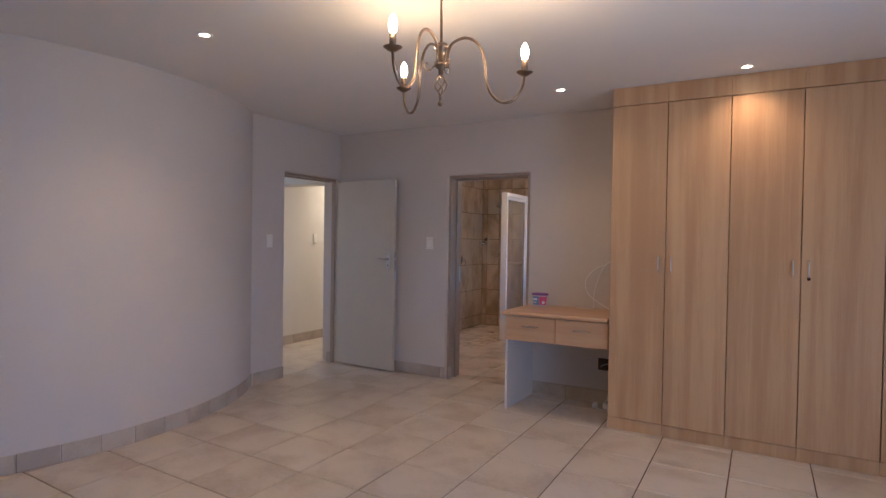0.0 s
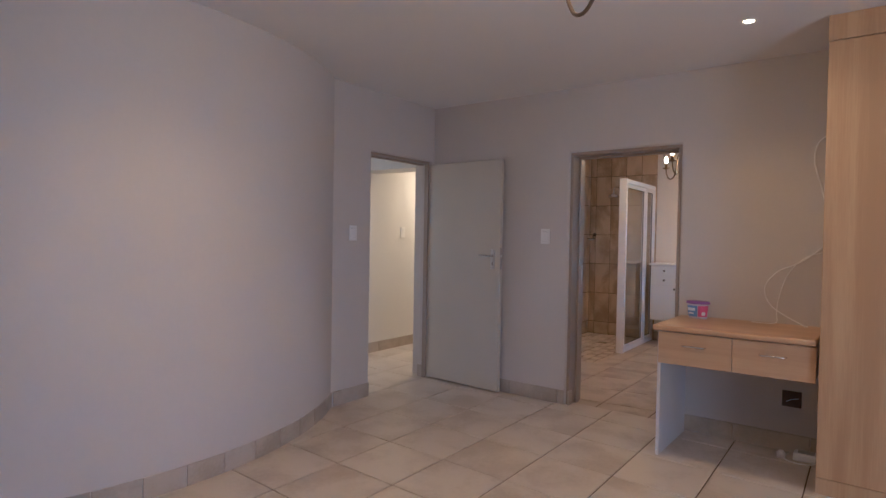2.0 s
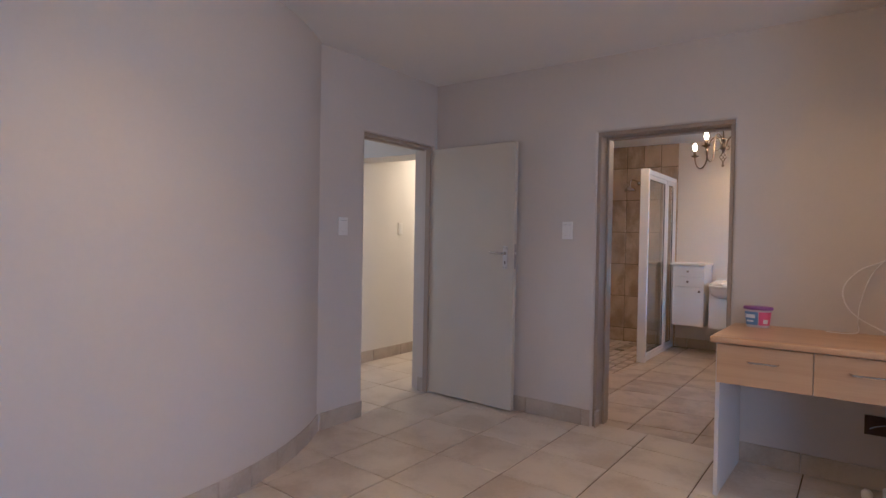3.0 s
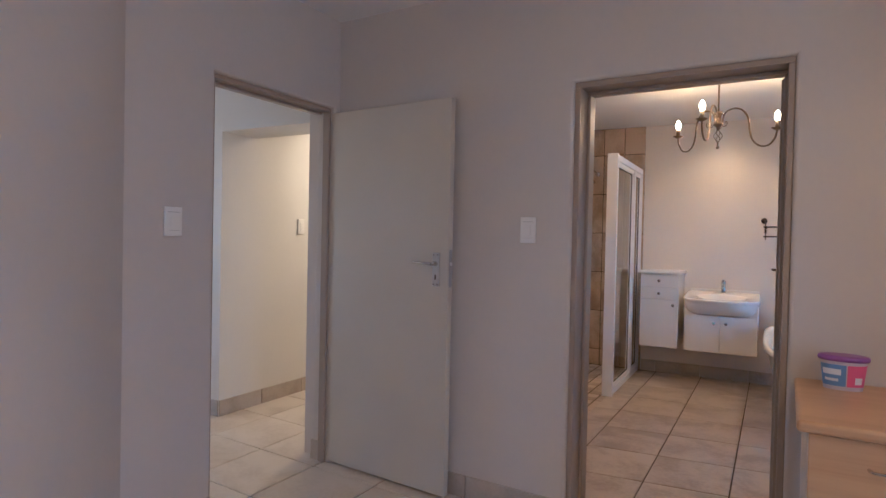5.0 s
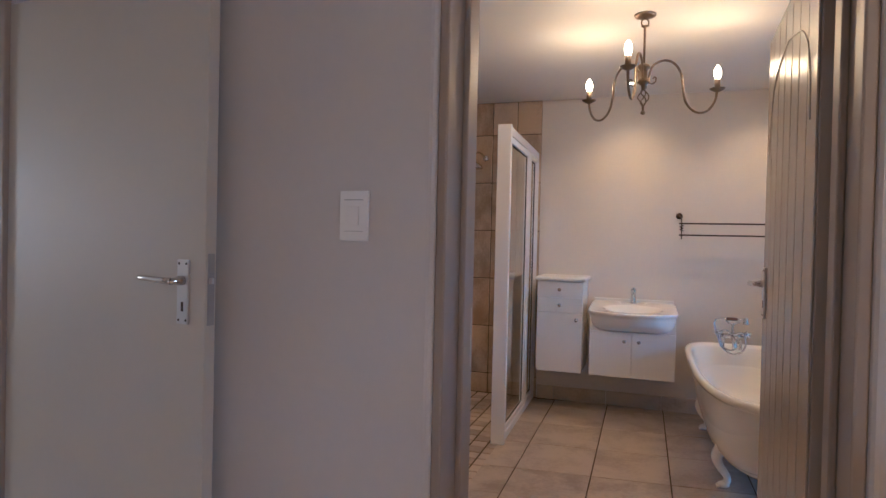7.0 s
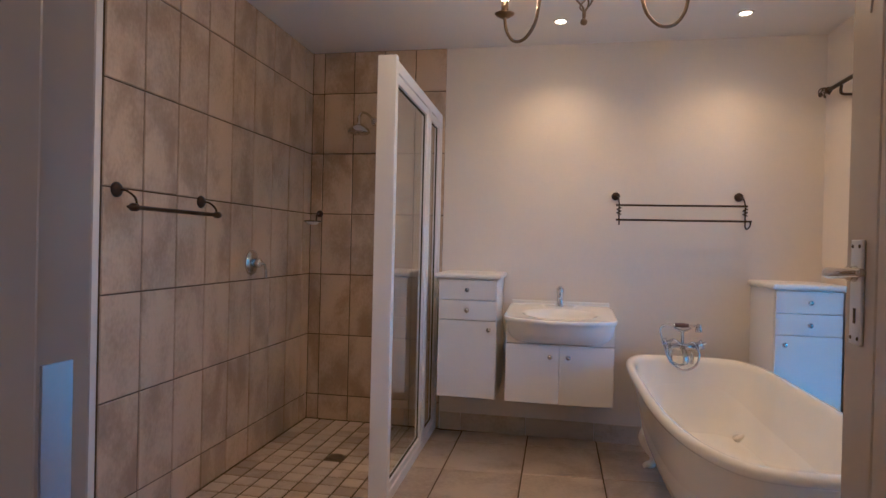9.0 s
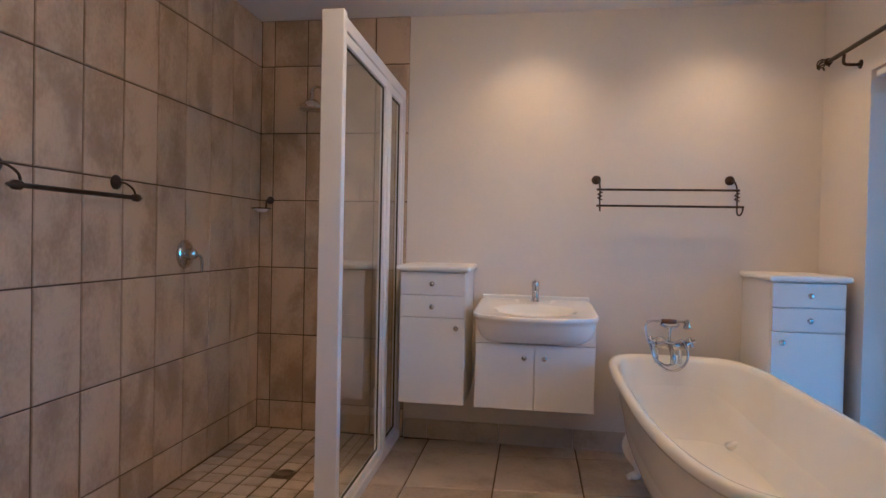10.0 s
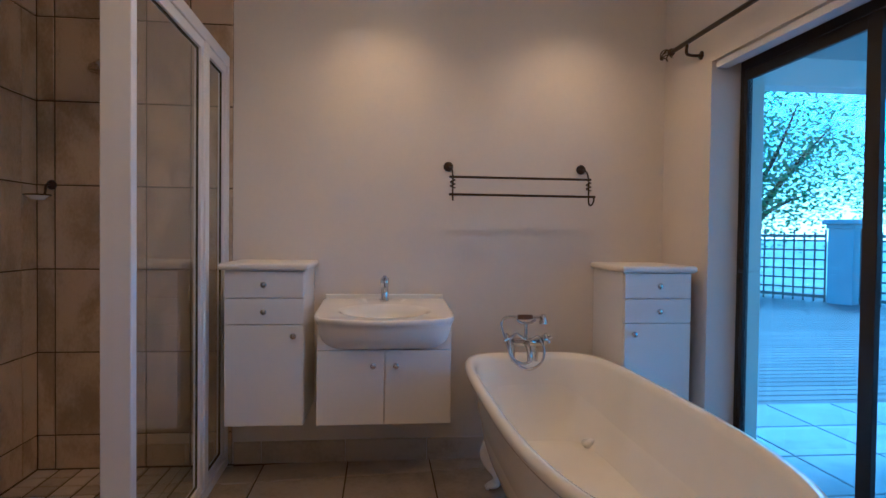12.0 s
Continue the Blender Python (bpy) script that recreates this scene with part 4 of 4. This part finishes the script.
shower_rail()
mix = empty("shower_mixer", pose(LEFT + 0.012, 8.56, 1.10))
tagged(mix, "chrome round shower mixer with a lever on the tiles", "shower mixer")
part("plate", lathe([(0, 0), (0.072, 0), (0.07, 0.008), (0.05, 0.016), (0, 0.02)], 28, m=pose(0, 0, 0, 0, 90, 0)), CHROME, mix, smooth=True)
part("cartridge", lathe([(0.026, 0.01), (0.026, 0.05), (0.02, 0.058), (0, 0.06)], 20, m=pose(0, 0, 0, 0, 90, 0)), CHROME, mix, smooth=True)
part("lever", tube([(0.05, 0, 0), (0.062, 0.03, -0.01), (0.065, 0.045, -0.045), (0.064, 0.045, -0.085)], lambda s: 0.009 - 0.002 * s, 10), CHROME, mix, smooth=True)

head = empty("overhead_shower", pose(-3.975, BACK - 0.013, 2.05))
tagged(head, "chrome bell-shaped shower head on a curved arm", "shower head")
part("wall_flange", lathe([(0, 0), (0.028, 0), (0.024, 0.01), (0.012, 0.014), (0, 0.014)], 20, m=pose(0.02, 0, 0, 90, 0, 0)), CHROME, head, smooth=True)
part("arm", tube([(0.02, -0.005, 0), (0.0, -0.06, 0.03), (-0.02, -0.13, 0.035), (-0.03, -0.18, 0.0)], 0.0085, 10), CHROME, head, smooth=True)
part("rose", lathe([(0, 0.0), (0.012, 0.0), (0.014, -0.02), (0.012, -0.045), (0.035, -0.06), (0.067, -0.085), (0.074, -0.105), (0.07, -0.112), (0, -0.114)], 26, m=pose(-0.03, -0.18, 0.0)), CHROME, head, smooth=True)

soap = empty("soap_dish", pose(-4.335, BACK - 0.012, 1.40))
tagged(soap, "small glass soap dish on a dark bronze wall holder", "soap dish")
part("rose", lathe([(0, 0), (0.024, 0), (0.024, 0.006), (0.012, 0.02), (0, 0.022)], 18, m=pose(0, 0, 0.02, 90, 0, 0)), IRON, soap, smooth=True)
part("arm", tube([(0, -0.01, 0.02), (0, -0.05, 0.015), (0, -0.06, -0.02), (0, -0.07, -0.035)], 0.006, 8), IRON, soap, smooth=True)
part("ring", tube([(0.055 * math.cos(a), -0.125 + 0.055 * math.sin(a), -0.037) for a in (i * math.pi / 6 for i in range(12))], 0.004, 6, closed=True, smooth_steps=2), IRON, soap, smooth=True)
part("dish", lathe([(0, -0.062), (0.03, -0.06), (0.05, -0.04), (0.052, -0.036), (0.048, -0.038), (0.028, -0.056), (0, -0.058)], 22, m=pose(0, -0.125, 0)), CERAMIC, soap, "frosted dish", smooth=True)


def bath():
    b = empty("bathtub", pose(-1.950, 8.285, 0))
    tagged(b, "cream enamelled roll-top bathtub on claw feet", "bathtub")
    HW, HL, n = 0.381, 0.965, 72
    spec = [(0.30, 0.52, 0.125), (0.52, 0.70, 0.135), (0.66, 0.79, 0.175), (0.78, 0.86, 0.28), (0.86, 0.91, 0.42), (0.905, 0.945, 0.53), (0.925, 0.962, 0.556),
            (0.985, 0.992, 0.556), (1.0, 1.0, 0.568), (1.0, 1.0, 0.582), (0.98, 0.992, 0.594), (0.94, 0.976, 0.596), (0.895, 0.956, 0.588), (0.87, 0.942, 0.565),
            (0.85, 0.925, 0.48), (0.82, 0.90, 0.36), (0.785, 0.87, 0.265), (0.74, 0.84, 0.212), (0.67, 0.79, 0.187), (0.58, 0.72, 0.178), (0.34, 0.5, 0.177), (0.06, 0.1, 0.177)]
    bm = bmesh.new()
    rings = []
    for kw, kl, z in spec:
        ring = []
        for j in range(n):
            a = 2 * math.pi * (j + 0.5) / n
            c, s = math.cos(a), math.sin(a)
            p = 0.40 if s > 0 else 0.86
            x = math.copysign(abs(c) ** p, c) * HW * kw * (1.0 if s > 0 else 1.0)
            y = math.copysign(abs(s) ** p, s)
            y = y * HL * kl * (1 - 0.28 * (1 - kl) if s < 0 else 1.0)
            if s < 0:
                x = math.copysign(min(abs(c) ** 0.56, 1), c) * HW * kw
            ring.append(bm.verts.new((x, y, z)))
        rings.append(ring)
    for a, c in zip(rings, rings[1:]):
        for j in range(n):
            bm.faces.new((a[j], a[(j + 1) % n], c[(j + 1) % n], c[j]))
    bm.faces.new(rings[0][::-1])
    bm.faces.new(rings[-1])
    bmesh.ops.recalc_face_normals(bm, faces=bm.faces[:])
    part("shell", bm, TUB, b, smooth=True)
    for sx in (-1, 1):
        for y in (0.685, -0.42):
            bm = tube([(sx * 0.235, y, 0.225), (sx * 0.262, y, 0.175), (sx * 0.250, y, 0.125), (sx * 0.214, y, 0.075), (sx * 0.208, y, 0.045), (sx * 0.222, y, 0.022)],
                      lambda s: 0.040 - 0.052 * s + 0.034 * s * s, 12)
            ball(0.027, (sx * 0.226, y, 0.0205), into=bm, squash=(1.25, 1, 0.76))
            for k in (-1, 0, 1):
                ball(0.010, (sx * 0.254, y + 0.015 * k, 0.0105), into=bm, n=8)
            part("claw_foot", bm, TUB, b, smooth=True)


bath()


def bath_mixer():
    m = empty("bath_mixer", pose(-1.985, 9.15, 0.597) @ Matrix.Diagonal((0.98, 1.0, 1.08, 1)))
    tagged(m, "chrome telephone-style bath mixer with a hand shower and hose", "bath mixer")
    part("body", lathe([(0.012, -0.085), (0.018, -0.08), (0.02, -0.03), (0.024, 0), (0.02, 0.03), (0.018, 0.08), (0.012, 0.085), (0, 0.086)], 18, m=pose(0, 0, 0.06, 0, 90, 0)), CHROME, m, smooth=True)
    for s in (-1, 1):
        part("leg", tube([(s * 0.05, 0.0, 0.055), (s * 0.06, 0.01, 0.03), (s * 0.06, 0.02, -0.03)], 0.011, 10), CHROME, m, smooth=True)
        v = part("valve", lathe([(0.02, 0), (0.024, 0.02), (0.015, 0.028), (0.015, 0.038), (0, 0.04)], 14, m=pose(s * 0.085, -0.005, 0.065, 60, 0, s * 25)), CHROME, m, smooth=True)
        hub = Vector((s * 0.1, -0.045, 0.085))
        for k in range(4):
            a = k * math.pi / 2 + 0.4
            part("cross_handle", tube([hub, hub + Vector((0.024 * math.cos(a), -0.004, 0.024 * math.sin(a)))], lambda t: 0.006 + 0.004 * t, 8), CHROME, v, smooth=True)
    part("spout", tube([(0, -0.01, 0.06), (0, -0.05, 0.05), (0, -0.085, 0.02), (0, -0.09, -0.015)], 0.013, 12), CHROME, m, smooth=True)
    part("riser", tube([(0, 0, 0.08), (0, 0, 0.12), (0, 0, 0.15)], 0.009, 10), CHROME, m, smooth=True)
    part("cradle", tube([(-0.05, 0, 0.165), (-0.02, 0, 0.15), (0.02, 0, 0.15), (0.05, 0, 0.165)], 0.006, 8), CHROME, m, smooth=True)
    h = part("hand_shower", tube([(-0.115, 0, 0.172), (-0.08, 0, 0.178), (0.04, 0, 0.178), (0.075, 0, 0.178)], 0.0065, 10), CHROME, m, smooth=True)
    part("grip", lathe([(0, 0), (0.011, 0.002), (0.0125, 0.04), (0.011, 0.078), (0, 0.08)], 14, m=pose(-0.045, 0, 0.178, 0, 90, 0)), HANDSET, h, "dark wooden grip", smooth=True)
    part("rose", lathe([(0, 0.02), (0.012, 0.018), (0.016, 0.0), (0.024, -0.022), (0.022, -0.026), (0, -0.027)], 18, m=pose(0.09, -0.005, 0.172)), CHROME, h, smooth=True)
    hose = [(-0.115, 0, 0.172), (-0.13, -0.01, 0.14), (-0.128, -0.03, 0.06), (-0.10, -0.05, -0.01), (-0.04, -0.06, -0.075), (0.02, -0.06, -0.088), (0.085, -0.055, -0.04), (0.105, -0.045, 0.03), (0.075, -0.03, 0.09), (0.02, -0.03, 0.075), (-0.02, -0.03, 0.08), (-0.07, -0.035, 0.105), (-0.11, -0.04, 0.07), (-0.095, -0.045, 0.0), (-0.03, -0.05, -0.05), (0.03, -0.04, -0.02), (0.02, -0.02, 0.04)]
    hose = [(x * 0.82 if i > 1 else x, y, z if z > 0 else z * 0.6) for i, (x, y, z) in enumerate(hose)]
    part("hose", tube(hose, 0.006, 8, smooth_steps=5), CHROME, m, "chrome shower hose", smooth=True)


bath_mixer()

rod = empty("curtain_rod", pose(RIGHT - 0.075, 0, 2.145))
tagged(rod, "dark bronze curtain rod with a basket finial over the door", "curtain rod")
part("rod", lathe([(0, 0), (0.011, 0), (0.011, 2.3), (0, 2.3)], 14, m=pose(0, 9.15, 0, 90, 0, 0)), IRON, rod, smooth=True)
part("collar", ball(0.02, (0, 9.16, 0)), IRON, rod, smooth=True)
for k in range(5):
    pts = []
    for i in range(8):
        s = i / 7
        a = k * 2 * math.pi / 5 + 2.2 * s
        r = 0.005 + 0.024 * math.sin(math.pi * s)
        pts.append((r * math.cos(a), 9.17 + 0.085 * s, r * math.sin(a)))
    part("finial_bar", tube(pts, 0.0035, 6, smooth_steps=3), IRON, rod, smooth=True)
part("finial_tip", ball(0.011, (0, 9.263, 0)), IRON, rod, smooth=True)
for y in (9.0, 7.1):
    part("bracket", tube([(0.074, y, -0.06), (0.04, y, -0.062), (0.0, y, -0.055), (0, y, -0.012)], 0.0075, 8), IRON, rod, smooth=True)
    part("bracket_plate", lathe([(0, 0), (0.022, 0), (0.02, 0.005), (0, 0.006)], 16, m=pose(0.0745, y, -0.06, 0, -90, 0)), IRON, rod, smooth=True)

# ---- tiles ----
meshes = {}


def tile(key, w, h, t, mat, cham=0.003, shear=0.0):
    k = (key, round(w, 3), round(h, 3))
    if k not in meshes:
        meshes[k] = slab_mesh(key, w, h, t, mat, cham, shear)
    return meshes[k]


JOINT = 0.0075
# bedroom and hall: courses run very slightly askew to the columns
PX_, PY_, SH = 0.458, 0.474, -0.085
rng = random.Random(4)
near, far = [], []
for i in range(-9, 12):
    for j in range(-13, 9):
        x = -3.645 + PX_ * (i + 0.5)
        y = 4.06 + PY_ * (j + 0.5) + SH * (x + 3.645)
        limit = 5.72 - 0.052 * (x + 3.0)
        if x < -4.75:
            if not (3.7 < y < 9.2 and x > -7.7):
                continue
        elif not (-2.2 < y < limit + 0.2 and x < 1.4):
            continue
        if x > -4.6 and y > limit - PY_ / 2:
            h = limit - (y - PY_ / 2) - JOINT / 2
            if h < 0.03:
                continue
            near.append((x, y - PY_ / 2 + JOINT / 2 + h / 2, h))
        elif x < -4.75 or y > 0.6:
            near.append((x, y, PY_ - JOINT))
        else:
            far.append((x, y, PY_ - JOINT))
for x, y, h in near:
    piece("tile", tile("floor_tile", PX_ - JOINT, h, 0.006, FLOOR_TILE, 0.003, SH), floor, Matrix.Translation((x, y, rng.uniform(-0.0006, 0.0004))))
for x, y, h in far:
    piece("tile", tile("floor_tile", PX_ - JOINT, h, 0.006, FLOOR_TILE, 0.003, SH), floor, Matrix.Translation((x, y, 0)))

# bathroom floor
BX, BY = 0.430, 0.47
for i in range(-4, 5):
    for j in range(-5, 6):
        x0, x1 = -2.875 + BX * i, -2.875 + BX * (i + 1)
        y0, y1 = 7.29 + BY * j, 7.29 + BY * (j + 1)
        x0, x1 = max(x0, LEFT), min(x1, RIGHT + 0.27)
        y0, y1 = max(y0, 5.73 - 0.052 * ((x0 + x1) / 2 + 3.0)), min(y1, BACK + 0.02)
        if x1 - x0 < 0.04 or y1 - y0 < 0.03:
            continue
        cells = [(x0, y0, x1, y1)]
        if x0 < -3.5 and y1 > 7.38:
            cells = []
            if x1 > -3.47:
                cells.append((-3.5, max(y0, 7.38), x1, y1))
            if y0 < 7.35:
                cells.append((x0, y0, x1, 7.38))
        for a, b, c, d in cells:
            shift = 0.085 * ((a + c) / 2 + 2.877)
            low = rng.uniform(-0.0005, 0.0003)
            if d == 7.38:
                b, low, shift = b + shift - 0.02, -0.002, 0.0
            if b == 5.73 - 0.052 * ((x0 + x1) / 2 + 3.0):
                b, low = b - shift - 0.075, -0.002
            piece("tile", tile("floor_tile_bath", c - a - JOINT, d - b - JOINT, 0.006, BATH_FLOOR, 0.003, 0.085), floor, Matrix.Translation(((a + c) / 2, (b + d) / 2 + shift, low)))

# shower floor of small squares
for i in range(9):
    for j in range(19):
        x, y = LEFT + 0.062 + i * 0.1065, BACK - 0.06 - j * 0.105
        if math.hypot(x + 3.93, y - 8.70) < 0.055:
            continue
        piece("tile", tile("mosaic_tile", 0.0955, 0.0945, 0.006, MOSAIC_TILE, 0.003), floor, pose(x, y, -0.001 + rng.uniform(-0.0007, 0.0007), 0, 0, rng.uniform(-0.8, 0.8)))
drain = part("floor_drain", lathe([(0, -0.004), (0.048, -0.004), (0.05, 0.0), (0.044, 0.002), (0.03, 0.0), (0, -0.001)], 24, m=pose(-3.93, 8.70, -0.0005)), BRASS, smooth=True)
tagged(drain, "round metal shower floor drain", "drain")

# shower walls
ROWS_Z = [0.0, 0.172, 0.588, 1.004, 1.42, 1.834, 2.247, BATH_H]
part("tile_bed", box(LEFT, 7.43, 0, LEFT + 0.006, BACK, BATH_H), GROUT, wall_left)
part("tile_bed", box(LEFT + 0.006, BACK - 0.006, 0, -3.468, BACK, BATH_H), GROUT, wall_back)
COLS = [7.43 + 0.2262 * k for k in range(9)] + [BACK - 0.006]
for a, b in zip(COLS, COLS[1:]):
    for c, d in zip(ROWS_Z, ROWS_Z[1:]):
        piece("tile", tile("shower_tile", b - a - 0.007, d - c - 0.007, 0.006, WALL_TILE), wall_left, Matrix.Translation((LEFT + 0.012 + rng.uniform(-0.0006, 0.0006), (a + b) / 2, (c + d) / 2)) @ Matrix(((0, 0, 1, 0), (1, 0, 0, 0), (0, 1, 0, 0), (0, 0, 0, 1))))
COLS = [LEFT + 0.012, -4.322, -4.107, -3.892, -3.677, -3.465]
for a, b in zip(COLS, COLS[1:]):
    for c, d in zip(ROWS_Z, ROWS_Z[1:]):
        piece("tile", tile("shower_tile", b - a - 0.007, d - c - 0.007, 0.006, WALL_TILE), wall_back, Matrix.Translation(((a + b) / 2, BACK - 0.012 + rng.uniform(-0.0006, 0.0006), (c + d) / 2)) @ Matrix(((1, 0, 0, 0), (0, 0, -1, 0), (0, 1, 0, 0), (0, 0, 0, 1))))

# skirting tiles
skirting = empty("baseboard")
structure(skirting, "low skirting of cut mottled beige tiles along the walls")


def skirt(p0, p1, L=0.455, h=0.115, first=None, mat=SKIRT_TILE):
    """Tiles along the wall from p0 to p1, the room lying to the left of the way."""
    p0, p1 = Vector((*p0, 0)), Vector((*p1, 0))
    d = p1 - p0
    total = d.length
    d.normalize()
    a, s = math.atan2(d.y, d.x), 0.0
    nxt = first or L
    while s < total - 0.01:
        e = min(total, s + nxt)
        c = p0 + d * ((s + e) / 2)
        m = Matrix.Translation((c.x, c.y, h / 2)) @ Matrix.Rotation(a, 4, "Z") @ Matrix(((1, 0, 0, 0), (0, 0, 1, 0.009), (0, 1, 0, 0), (0, 0, 0, 1)))
        piece("tile", tile("skirting_tile_" + mat.name, e - s - 0.005, h, 0.011, mat, 0.002), skirting, m)
        s, nxt = e, L


a0, a1 = math.asin((4.375 - CY) / CR), math.asin((1.25 - CY) / CR)
step = 0.232 / CR
a = a0
while a > a1:
    b = a - step
    skirt((CX + CR * math.cos(a), CY + CR * math.sin(a)), (CX + CR * math.cos(b), CY + CR * math.sin(b)), 1.0)
    a = b
W = lambda x, y: (WALL @ Vector((x, y, 0))).to_2d()
skirt((-4.52, 4.80), (-4.52, 4.39))
skirt(W(-0.105, 0), W(-1.52, 0), first=0.06)
skirt(W(2.05, 0), W(0.80, 0), first=0.42)
skirt(W(-0.069, 0.058), W(-0.069, -0.009))
# bathroom runs take the darker floor glaze: shade at the wall's foot put into colour
skirt((-1.2, BACK), (-3.46, BACK), 0.43, first=0.40, mat=BATH_FLOOR)
skirt((LEFT, 7.42), (LEFT, 5.9), mat=BATH_FLOOR)
skirt((-5.77, 9.2), (-5.77, 5.915), first=0.6)
skirt((-5.77, 5.915), (-7.6, 5.915))
skirt((RIGHT, 8.905), (RIGHT, BACK), mat=BATH_FLOOR)
skirt((-4.65, 5.655), (-4.65, 5.84))
skirt((-4.595, 5.648), (-4.658, 5.648))
skirt((1.2, -2.0), (1.2, 4.6))
skirt((-4.714, 1.2), (-4.714, -2.0))

# veranda pavers and deck boards
for i in range(9):
    for j in range(8):
        x, y = -0.65 + 0.5 * i, 10.05 - 0.5 * j
        piece("tile", tile("paver", 0.488, 0.488, 0.02, PAVER, 0.004), veranda, Matrix.Translation((x, y, -0.011)))
me = bpy.data.meshes.new("deck_board")
bm = box(-3.6, -0.064, -0.03, 5.6, 0.064, 0.0, 0.003, 1)
bm.to_mesh(me)
bm.free()
me.materials.append(DECK)
for j in range(59):
    piece("board", me, deck, Matrix.Translation((1.6, 10.375 + j * 0.14, -0.03)))
